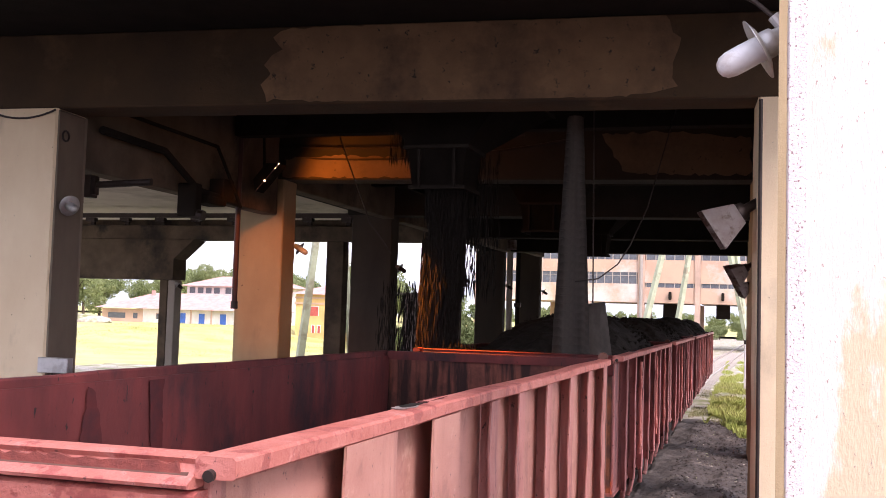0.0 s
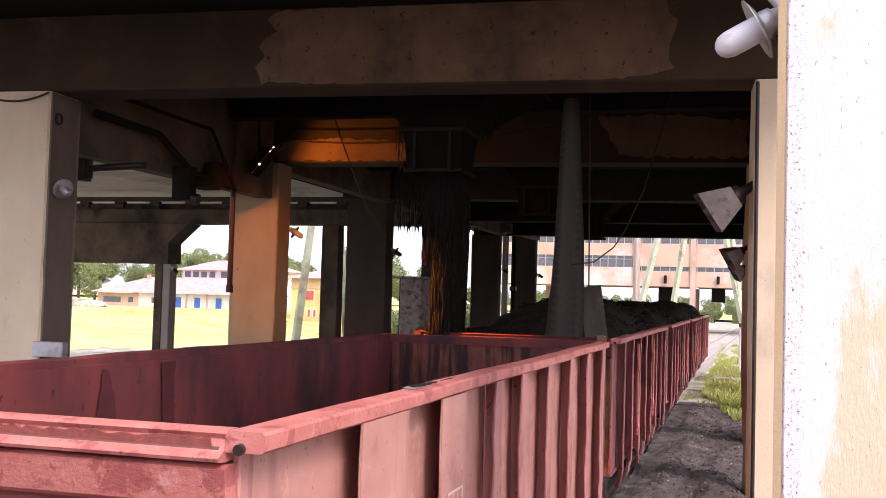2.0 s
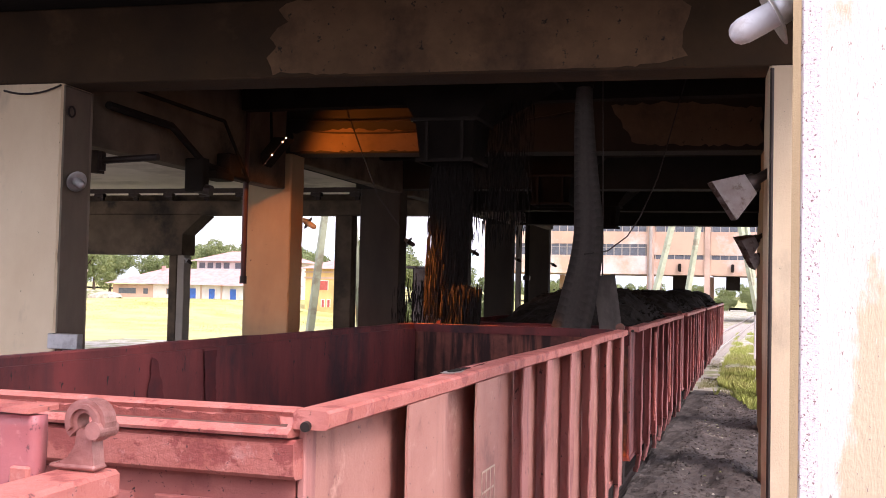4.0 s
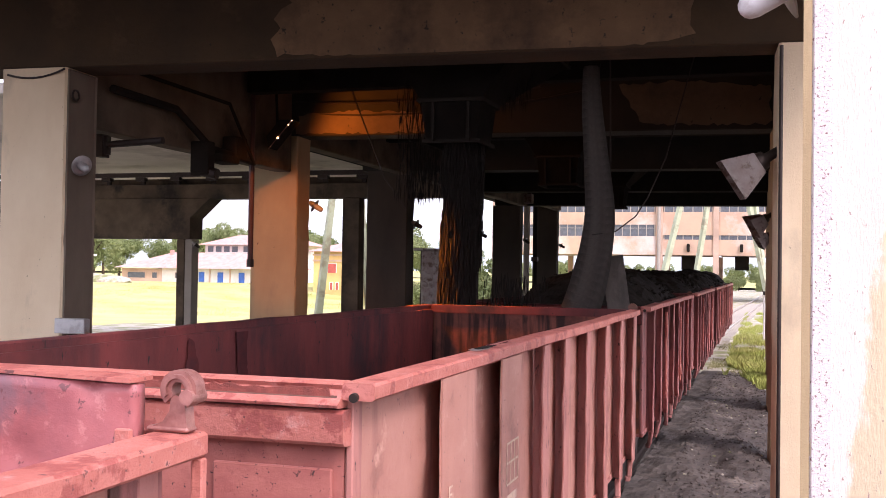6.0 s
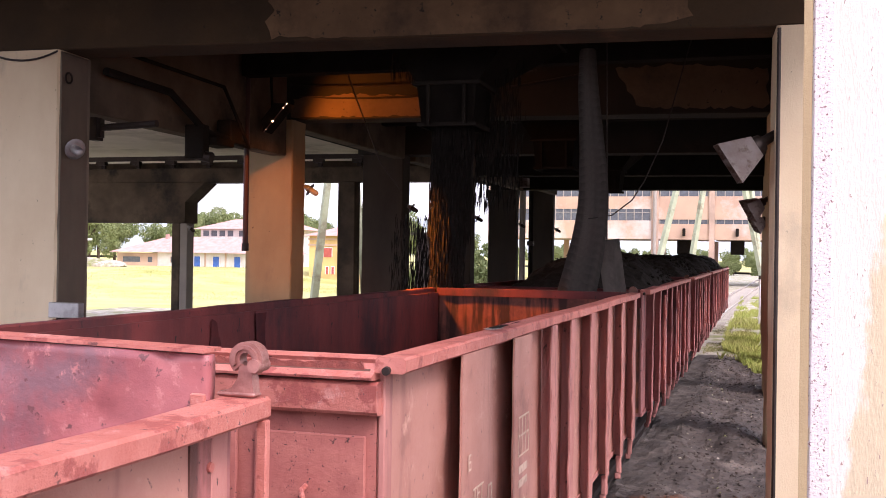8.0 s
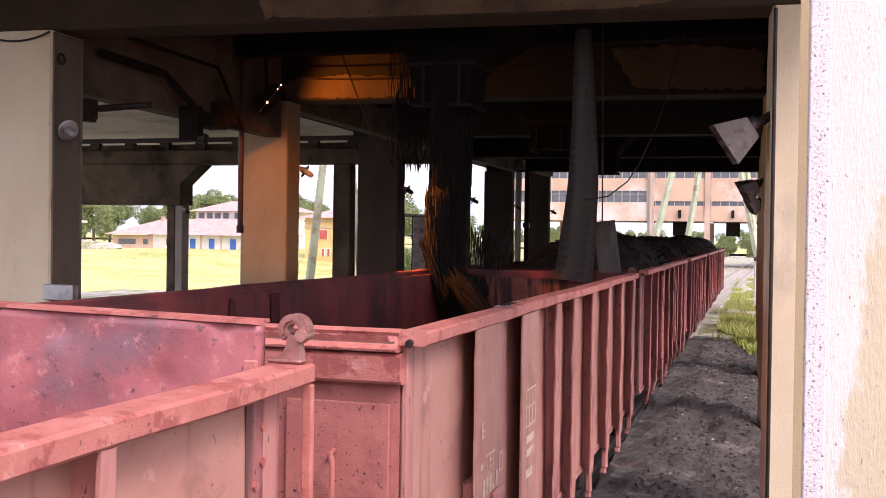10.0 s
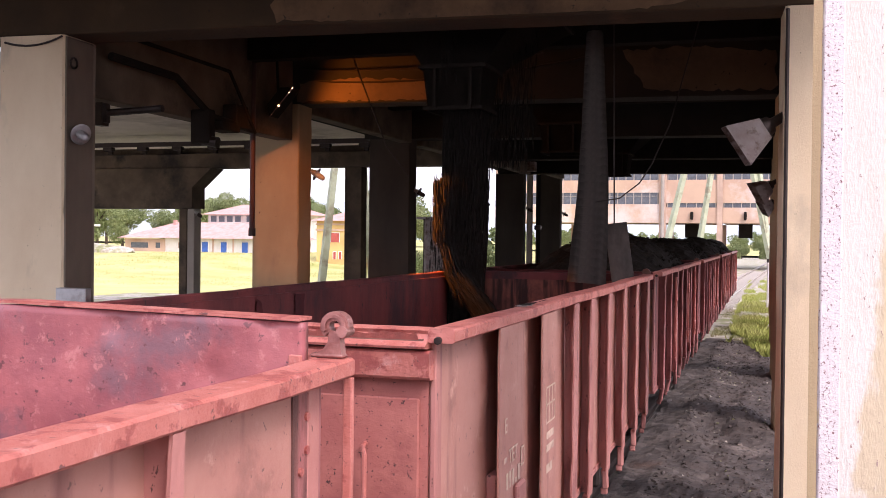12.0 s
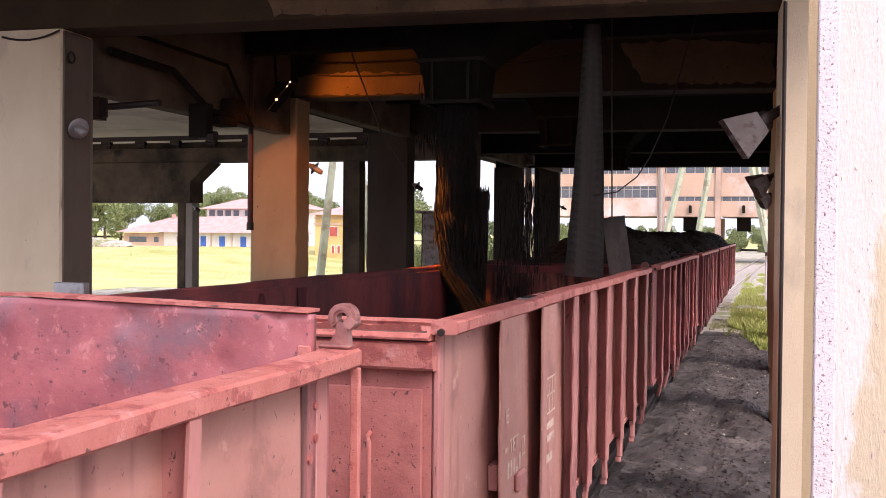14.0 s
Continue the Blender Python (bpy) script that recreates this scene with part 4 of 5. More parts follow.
    part("sole_bar", boxes((-1.1, -0.98, 0.0, L, 0.95, SIDE - 0.06), (0.98, 1.1, 0.0, L, 0.95, SIDE - 0.06), (-0.98, 0.98, 0.0, 0.12, 0.95, SIDE - 0.06), (-0.98, 0.98, L - 0.12, L, 0.95, SIDE - 0.06)), M_STEEL, ob)
    wheelset(ob, 1.9), wheelset(ob, L - 1.9)
    buffers(ob, 0, -1), buffers(ob, L, 1)
    # hand rails at the corners
    for y in (-0.04, L + 0.04):
        bm = bmesh.new()
        wall, gx = (0.06 if y < 1 else L - 0.06), p - (0.33 if y < 1 else 0.02)
        tube(bm, [(gx - 0.03, wall, 2.4), (gx - 0.01, y, 2.4), (gx, y, 2.36), (gx, y, 1.7), (gx - 0.01, y, 1.66), (gx - 0.03, wall, 1.66)], 0.013)
        part("grab_rail", bm, M_RED_RIM, ob)
    if near:
        part("corner_flange", boxes((h - 0.035, h, L - 0.03, L, SIDE, TOP - 0.074), bevel=0.004), M_RED_RIM, ob)
        for k, z in enumerate((2.8, 2.68, 2.61, 2.4, 2.2, 1.9)):
            bm = bmesh.new()
            rod(bm, (p, L - 0.17 - 0.05 * (k == 2), z), (p + 0.018, L - 0.17 - 0.05 * (k == 2), z), 0.016, seg=8)
            part("rivet", bm, M_RED_RIM, ob)
        part("corner_plate", boxes((p + 0.0005, p + 0.008, L - 0.28, L - 0.04, SIDE, TOP - 0.074)), M_RED_DARK, ob)
        # cast hook standing on the far corner
        bm = boxes((h - 0.15, h - 0.02, L - 0.075, L - 0.02, TOP + 0.001, TOP + 0.016), bevel=0.006)
        prism(bm, [(h - 0.14, TOP + 0.012), (h - 0.025, TOP + 0.012), (h - 0.03, TOP + 0.05), (h - 0.035, TOP + 0.095), (h - 0.075, TOP + 0.105), (h - 0.08, TOP + 0.06), (h - 0.1, TOP + 0.03)], "y", L - 0.07, L - 0.026)
        hk = part("corner_hook", bm, M_CAST, ob, "pale worn cast hook")
        bm = bmesh.new()
        bow = [(0.056 * math.cos(radians(q)), 0.054 * math.sin(radians(q))) for q in range(225, -61, -15)] + [(0.021 * math.cos(radians(q)), 0.021 * math.sin(radians(q))) for q in range(-60, 226, 19)]
        prism(bm, [(h - 0.052 + x, TOP + 0.118 + z) for x, z in bow], "y", L - 0.085, L - 0.015)
        bmesh.ops.bevel(bm, geom=[e for e in bm.edges if abs(e.verts[0].co.y - e.verts[1].co.y) < 0.001], offset=0.011, segments=2, affect="EDGES")
        part("hook_bow", bm, M_CAST, hk)
        bm = bmesh.new()
        rod(bm, (h - 0.018, L - 0.09, TOP + 0.1), (h - 0.018, L - 0.012, TOP + 0.1), 0.021, seg=18)
        part("hook_pin", bm, M_CAST, hk)
        bm = bmesh.new()
        prism(bm, ((-p, end_top + 0.006), (0, end_top + 0.036), (p - 0.04, end_top + 0.006), (p - 0.04, end_top + 0.018), (0, end_top + 0.048), (-p, end_top + 0.018)), "y", L - 0.134, L - 0.02)
        part("end_cap", bm, M_RED_RIM, ob)
        part("weld_plate", boxes((h - 0.2, h - 0.15, L - 0.15, L - 0.132, TOP - 0.05, TOP + 0.015), bevel=0.004), M_RED_RIM, ob)
        bm = bmesh.new()
        tube(bm, sag((-p + 0.05, L - 0.16, 2.62), (p - 0.4, L - 0.17, 2.72), 0.06, 12), 0.009, 6)
        part("bead", bm, M_RED_RIM, ob)
    else:
        # cast lug on the far corner, torn plate on the top rail, markings
        bm = bmesh.new()
        rod(bm, (h - 0.1, L + 0.02, TOP + 0.02), (h - 0.1, L + 0.09, TOP + 0.02), 0.055, seg=14)
        part("corner_lug", bm, M_CAST2, ob)
        part("corner_stay", boxes((h - 0.15, h - 0.05, L + 0.01, L + 0.09, SIDE, TOP - 0.05), bevel=0.01), M_CAST2, ob)
        part("torn_edge", ragged([(h - 0.13, 1.84), (h - 0.1, 1.8), (h - 0.06, 1.86), (h - 0.05, 2.0), (h - 0.09, 2.08), (h - 0.13, 2.0)], "z", TOP + 0.001, TOP + 0.005, 21), M_ALU2, ob, "bent bare metal round a torn hole")
        part("torn_hole", ragged([(h - 0.115, 1.89), (h - 0.08, 1.87), (h - 0.065, 1.98), (h - 0.07, 2.2), (h - 0.12, 2.1)], "z", TOP + 0.006, TOP + 0.008, 22), M_DECK, ob, "black torn hole in the rail")
        part("scrape", ragged([(h - 0.14, 2.2), (h - 0.08, 2.22), (h - 0.09, 2.6), (h - 0.12, 2.9), (h - 0.15, 2.6)], "z", TOP + 0.001, TOP + 0.004, 23), M_STAIN, ob, "dark scraped streak on the rail")
        if not loaded:
            part("side_socket", boxes((h - 0.009, h + 0.03, 1.3, 1.5, 1.83, 1.95), bevel=0.015), body, ob)
            part("brace", boxes((p, p + 0.06, 1.1, 1.5, 1.88, 2.04), bevel=0.006), body, ob)
            for pts, sd in (([(3.8, 3.0), (4.03, 3.0), (3.99, 2.8), (4.02, 2.5), (4.0, 2.2), (3.95, 1.9), (3.82, 2.1), (3.86, 2.45), (3.83, 2.75)], 3), ([(3.08, 2.92), (3.13, 2.9), (3.2, 2.75), (3.26, 2.5), (3.3, 2.2), (2.95, 2.1), (2.98, 2.45), (3.04, 2.7)], 4)):
                part("coal_stain", ragged(pts, "x", -p + 0.045, -p + 0.048, sd, 2.92), M_STAIN, ob, "dark run of coal sludge down the lining")
    if loaded:
        for y in (2.2, 5.1, 7.0):
            bm = bmesh.new()
            rod(bm, (h + 0.02, y, 1.5), (h + 0.02, y, TOP - 0.15), 0.02, seg=8)
            lock = part("door_bar", bm, M_RED_RIM, ob)
            for z in (1.7, 2.55):
                bm = bmesh.new()
                tube(bm, [(h + 0.03, y + 0.07 * math.cos(a), z + 0.09 * math.sin(a)) for a in [i * math.pi / 5 for i in range(11)]], 0.014, 6)
                part("latch_ring", bm, M_RED_RIM, lock)
    return ob


def markings(ob):
    """Chalky stencilled marks on the wagon's side: unreadable lines as bars, the readable letters as letters."""
    h = W / 2 - 0.008
    for body, y, z, size in (("E", 1.05, 2.3, 0.13), ("TET", 1.16, 2.1, 0.13)):
        cu = bpy.data.curves.new("letters", "FONT")
        cu.body, cu.size, cu.extrude = body, size, 0.001
        o = new("letters", cu)
        o.parent = ob
        o.matrix_basis = Matrix.Translation((h + 0.006, y, z)) @ Euler((radians(90), 0, radians(90))).to_matrix().to_4x4()
        cu.materials.append(M_CHALK)
    bars = [(1.12 + 0.075 * i, 0.045, 1.95, 0.1 if i != 3 else 0.03) for i in range(5)] + [(1.06, 0.07, 2.12, 0.03), (1.58, 0.012, 2.02, 0.12), (1.5, 0.012, 2.02, 0.12), (1.5, 0.09, 2.13, 0.012), (1.5, 0.09, 2.02, 0.012)]
    for y in (2.28, 2.38, 2.48, 2.58):
        bars.append((y, 0.012, 2.15, 0.26))
    bars += [(2.28, 0.31, 2.4, 0.012), (2.28, 0.31, 2.28, 0.012), (2.28, 0.31, 2.15, 0.012), (2.3, 0.25, 1.95, 0.05), (2.3, 0.25, 2.04, 0.05), (2.3, 0.2, 1.8, 0.06)]
    for y, w, z, t in bars:
        part("mark", boxes((h, h + 0.0025, y, y + w, z, z + t)), M_CHALK, ob)


RIBS_A = [(0.95, 0.62), (2.15, 0.5), (3.4, 0.2), (4.22, 0.2), (5.3, 0.2), (6.45, 0.2), (7.6, 0.2), (8.75, 0.24)]
RIBS_B = [(0.3, 0.06), (1.5, 0.06), (2.7, 0.06), (3.9, 0.06), (5.1, 0.06), (6.3, 0.06), (7.3, 0.06), (8.08, 0.06)]
train = []
near_wagon = wagon(RIBS_B, "oxide-red open steel freight wagon with dented end plate and cast hook", 31, near=True)
train.append((near_wagon, 3.675 - 4.97 - L))
mid_wagon = wagon(RIBS_A, "empty oxide-red open steel freight wagon under the coal stream", 47)
markings(mid_wagon)
train.append((mid_wagon, 0.0))
full_wagon = wagon([(0.6 + i * 1.15, 0.14) for i in range(8)], "rusty red open freight wagon heaped with black coal", 53, loaded=True)
train.append((full_wagon, PITCH))
for i in (2, 3, 4):
    o = copy_thing(full_wagon, pose(TRACK_X, 0, 0))
    train.append((o, PITCH * i))


def coal_heap(seed, hi, y0=0.15, y1=L - 0.18):
    bm = bmesh.new()
    nx, ny = 26, 80
    vs = []
    for j in range(ny + 1):
        row = []
        for i in range(nx + 1):
            u, y = 2 * i / nx - 1, y0 + (y1 - y0) * j / ny
            e = min(1, (y - y0 - 1.0) / 2.4, (y1 - y) / 0.9)
            z = (hi - 2.75) * max(0, 1 - abs(u) ** 2.4) * (0.06 + 0.94 * max(0, e) ** 0.7) * (0.86 + 0.25 * noise.noise((y * 0.5, u, seed))) + 2.75
            z += 0.11 * noise.noise((u * 4.3, y * 3.1, seed)) + 0.06 * noise.noise((u * 12, y * 9, seed))
            row.append(bm.verts.new((u * (W / 2 - INSET - 0.06), y, z)))
        vs.append(row)
    for j in range(ny):
        for i in range(nx):
            bm.faces.new((vs[j][i], vs[j][i + 1], vs[j + 1][i + 1], vs[j + 1][i]))
    return bm


for i in (1, 2, 3, 4):
    o = base("coal_load", pose(TRACK_X, PITCH * i, 0), "heap of black coal filling the wagon", "coal", "coal loads")
    heap = part("mound", coal_heap(i * 7.3, 3.62), M_COAL, o)
    lumps = lump_mesh("lumps", random.Random(i), -1.15, 1.15, 3.3, L - 0.5, 600, 0.02, 0.075, M_COAL,
                      lambda x, y: (3.62 - 2.75) * max(0, 1 - abs(x / 1.235) ** 2.4) * 0.86 + 2.77)
    lo = new("loose_coal", lumps)
    lo.parent = o
    lo["kind"] = "stuff"
    train.append((o, PITCH * i))
o = base("coal_load", pose(TRACK_X, 0, 0), "low pile of fresh coal on the wagon floor", "coal", "coal loads")
bm = bmesh.new()
rod(bm, (-0.75, 8.3, 1.3), (-0.7, 8.3, 2.15), 0.95, 0.12, seg=24)
for v in bm.verts:
    v.co += Vector((0.0, 0.0, 0.05 * noise.noise(v.co * 3)))
part("mound", bm, M_COAL, o)
train.append((o, 0.0))


# ---- falling coal ----
def stream_mesh(seed, count, rx, ry, tall):
    rnd = random.Random(seed)
    vs, fs = [], []
    for _ in range(count):
        a, r = rnd.uniform(0, 6.283), rnd.random() ** 0.7
        x, y, z = rx * r * math.cos(a), ry * r * math.sin(a), rnd.uniform(-tall / 2, tall / 2)
        w, l = rnd.uniform(0.004, 0.012), rnd.uniform(0.05, 0.17)
        n, t = len(vs), rnd.uniform(0, 2)
        vs += [(x + w * math.cos(t + q), y + w * math.sin(t + q), z + 0.02 * q) for q in (0, 2.1, 4.2)] + [(x, y, z + l), (x, y, z - l)]
        fs += [(n, n + 1, n + 3), (n + 1, n + 2, n + 3), (n + 2, n, n + 3), (n + 1, n, n + 4), (n + 2, n + 1, n + 4), (n, n + 2, n + 4)]
    me = bpy.data.meshes.new("falling_coal")
    me.from_pydata(vs, [], fs)
    me.materials.append(M_COALDUST)
    return me


STREAM = [stream_mesh(1, 8200, 0.3, 0.2, 2.0), stream_mesh(2, 8200, 0.28, 0.22, 2.0)]
DRIBBLE = [stream_mesh(3, 1100, 0.5, 0.3, 2.0), stream_mesh(4, 1000, 0.46, 0.3, 2.0)]
SLIDE = [stream_mesh(5, 1900, 0.15, 0.2, 0.75), stream_mesh(6, 1900, 0.16, 0.22, 0.75)]
DROP_X, DROP_Y = -4.04, 13.8
falls = []
for i in range(86):
    o = tagged(new("falling_coal", STREAM[i % 2]), "burst of black coal pouring from the hopper", "coal", "falling coal", "stuff")
    falls.append((o, -0.8 + i * 0.17, DROP_X, DROP_Y, (i * 73) % 360 * 0.2))
for i in range(40):
    o = tagged(new("coal_dribble", DRIBBLE[i % 2]), "thin dribble of coal grit falling beside the stream", "coal", "falling grit", "stuff")
    falls.append((o, -0.6 + i * 0.365, DROP_X - 0.72 - 0.14 * (i % 3), DROP_Y + 1.1 + 0.2 * (i % 2), (i * 51) % 360 * 0.2 + 1000))

for i in range(40):
    o = tagged(new("coal_dribble", DRIBBLE[i % 2]), "thin dribble of coal grit falling beside the stream", "coal", "falling grit", "stuff")
    falls.append((o, -0.45 + i * 0.365, DROP_X + 0.3 + 0.07 * (i % 3), DROP_Y + 0.5 + 0.2 * (i % 2), (i * 37) % 360 * 0.2 + 1000))
slides = []
for i in range(36):
    o = tagged(new("sliding_coal", SLIDE[i % 2]), "slanting rush of coal glancing off into the wagon", "coal", "sliding coal", "stuff")
    slides.append((o, 8.9 + i * 0.145, 0.05 * (i % 3) - 0.12))

# ---- hanging belt flap ----
FLAP_N, FLAP_TOP, FLAP_LOW = 30, 6.2, 2.9


def flap():
    """A heavy rubber curtain in short stiff lengths, each hinged on the one above."""
    out = []
    root = base("belt_curtain", pose(-2.2, 13.75, 0), "grey worn rubber belt curtain hanging from the hopper", "curtain")
    step = (FLAP_TOP - FLAP_LOW) / FLAP_N
    for i in range(FLAP_N):
        bm = bmesh.new()
        nx, nz = 24, 1
        g = []
        for j in range(nz + 1):
            s = (i + 1.2 * j / nz) / FLAP_N
            w = 0.11 + 0.155 * s
            z = -step * 1.2 * j / nz
            row = []
            for u in range(nx + 1):
                t = 2 * u / nx - 1
                fold = 0.035 * math.sin(t * 5 + 1) * s + 0.02 * noise.noise((t * 2.2, s * 5, 3))
                row.append(bm.verts.new((t * w * (1 + 0.03 * noise.noise((s * 9, t, 7))), -0.07 * (1 - t * t) + fold, z)))
            g.append(row)
        for j in range(nz):
            for u in range(nx):
                bm.faces.new((g[j][u], g[j][u + 1], g[j + 1][u + 1], g[j + 1][u]))
        bmesh.ops.solidify(bm, geom=bm.faces[:], thickness=0.006)
        seg = part("length", bm, M_BELT, root)
        seg.location = (0, 0, FLAP_TOP - step * i)
        out.append(seg)
    bm = bmesh.new()
    tube(bm, [(0.05, -0.1, 3.95), (0.35, 0, 4.0), (0.6, 0.05, 4.2), (0.75, 0.1, 4.45), (0.95, 0.4, 5.0), (1.3, 1.0, 6.58)], 0.009, 6)
    part("tie_rope", bm, M_STEEL, root)
    bm = bmesh.new()
    rod(bm, (-0.12, 0, 6.21), (0.12, 0, 6.21), 0.03)
    rod(bm, (0, 0, 6.21), (0, 0.1, 7.09), 0.04)
    part("hanger", bm, M_DECK, root)
    return root, out


curtain, lengths = flap()
piece("belt_scrap", grid_wall(bmesh.new(), -0.15, 0.15, -0.8, 0, 0, 6, 8, 6, 0.02, 77, thick=0.012), M_BELT, "grey torn scrap of belt with bolt holes hanging in the gap", "belt scrap", at=pose(-1.93, 14.0, 3.68, 0, -8, 0))
bm = bmesh.new()
rod(bm, (-1.95, 14.012, 3.66), (-2.0, 14.05, 7.09), 0.01)
piece("scrap_rope", bm, M_STEEL, "thin rope holding the torn belt scrap", "rope")
# ---- houses, factory, trestles, trees ----
def gable_roof(x0, x1, y0, y1, z0, z1, hip=2.0):
    bm = bmesh.new()
    ym = (y0 + y1) / 2
    lo = [bm.verts.new(p) for p in ((x0, y0, z0), (x1, y0, z0), (x1, y1, z0), (x0, y1, z0))]
    a, b = bm.verts.new((x0 + hip, ym, z1)), bm.verts.new((x1 - hip, ym, z1))
    for f in ((lo[0], lo[1], b, a), (lo[2], lo[3], a, b), (lo[1], lo[2], b), (lo[3], lo[0], a), (lo[3], lo[2], lo[1], lo[0])):
        bm.faces.new(f)
    return bm


def opening(ob, name, x0, x1, y, z0, z1, mat, frame_mat):
    w = part(name, boxes((x0, x1, y - 0.02, y + 0.1, z0, z1)), mat, ob)
    part("frame", boxes((x0 - 0.08, x0, y - 0.05, y + 0.05, z0, z1), (x1, x1 + 0.08, y - 0.05, y + 0.05, z0, z1), (x0 - 0.08, x1 + 0.08, y - 0.05, y + 0.05, z1, z1 + 0.08)), frame_mat, w)
    return w


def houses():
    g = 0.9
    ob = base("long_house", pose(0, 118, 0), "long low white house with red roof and blue doors", "house")
    part("wall", boxes((-80.5, -74.5, 0, 8, g, 3.1)), M_PEACH2, ob, "peach plaster wall")
    part("wall", boxes((-74.49, -58, 0.05, 8, g, 3.2)), M_WHITE, ob)
    part("roof", gable_roof(-81.3, -57, -0.7, 8.7, 3.2, 5.3, 6), M_ROOF, ob)
    for x0 in (-69.1, -66.4, -63.4):
        opening(ob, "door", x0, x0 + 0.85, 0.02, 1.2, 2.75, M_BLUE, M_WHITE)
    for x0, x1 in ((-79.6, -77.0), (-75.9, -75.2), (-72.5, -71.2)):
        opening(ob, "window", x0, x1, -0.01 if x1 < -74.6 else 0.04, 1.9, 2.6, M_GLASS, M_PEACH2)
    part("chimney", boxes((-75.3, -74.9, 3.2, 3.6, 4.6, 5.6)), M_ROOF, ob)
    for x in (-67.6, -64.7):
        part("pilaster", boxes((x, x + 0.18, -0.1, 0.04, g, 3.2)), M_PEACH2, ob)
    ob = base("tall_house", pose(0, 128, 0), "white two-storey house with red roof behind the long house", "house")
    part("wall", boxes((-74, -60, 0, 8, g, 6.5)), M_WHITE, ob)
    part("roof", gable_roof(-74.8, -59.2, -0.8, 8.8, 6.5, 8.0, 4), M_ROOF, ob)
    part("chimney", boxes((-68.2, -67.6, 3.6, 4.2, 7.6, 8.6)), M_WHITE, ob)
    for i in range(8):
        x = -73.6 + i * 1.25 + (0.5 if i > 3 else 0)
        opening(ob, "window", x, x + 0.9, 0.0, 5.5, 6.3, M_GLASS, M_WHITE)
    ob = base("ochre_house", pose(0, 110, 0), "ochre yellow house with dark red shutters", "house")
    part("wall", boxes((-49.5, -41, 0, 8, 0, 5.4)), M_OCHRE, ob)
    part("roof", gable_roof(-50.2, -40.3, -0.6, 8.6, 5.4, 6.6, 3), M_ROOF, ob)
    opening(ob, "window", -47.7, -46.7, 0.0, 2.95, 4.0, M_REDP, M_WHITE)
    for x in (-47.4, -46.7):
        opening(ob, "window", x, x + 0.3, 0.0, 1.0, 1.85, M_REDP, M_WHITE)
    part("cornice", boxes((-49.6, -40.9, -0.12, -0.004, 4.25, 4.45), (-49.6, -40.9, -0.12, -0.004, 4.9, 5.1)), M_PEACH2, ob, "peach cornice bands")
    opening(ob, "window", -44.5, -43.5, 0.0, 2.95, 4.0, M_REDP, M_WHITE)
    ob = base("open_shed", pose(-84, 110, 0), "small flat-roofed shed on pale posts", "shed")
    part("roof", boxes((-2.5, 2.5, 0, 4, 4.6, 4.85)), M_WHITE, ob)
    for x in (-2.3, 2.1):
        part("post", boxes((x, x + 0.25, 0.2, 0.45, 0.8, 4.6)), M_PANEL, ob)
    ob = base("earth_bank", pose(-78, 106, 1.5), "low bank of rubble and weeds by the houses", "rubble", "", "structure")
    bm = bmesh.new()
    bmesh.ops.create_icosphere(bm, subdivisions=4, radius=1)
    for v in bm.verts:
        v.co = Vector((v.co.x * 7, v.co.y * 2, max(-0.5, v.co.z * 0.9 + 0.35 * noise.noise(v.co * 4))))
    part("bank", bm, M_GRAVEL, ob, smooth=True)


houses()


def band(ob, x0, x1, z0, z1, step):
    y = 133
    n = max(1, round((x1 - x0) / step))
    w = part("window", boxes((x0, x1, y + 0.12, y + 0.2, z0, z1)), M_GLASS, ob)
    bars = [(x0 + (x1 - x0) * i / n - 0.05, x0 + (x1 - x0) * i / n + 0.05, y + 0.04, y + 0.118, z0, z1) for i in range(n + 1)]
    if z1 - z0 > 1:
        bars.append((x0, x1, y + 0.05, y + 0.11, z0 + (z1 - z0) * 0.68, z0 + (z1 - z0) * 0.68 + 0.06))
    for b in bars:
        part("mullion", boxes(b), M_PANEL, w)


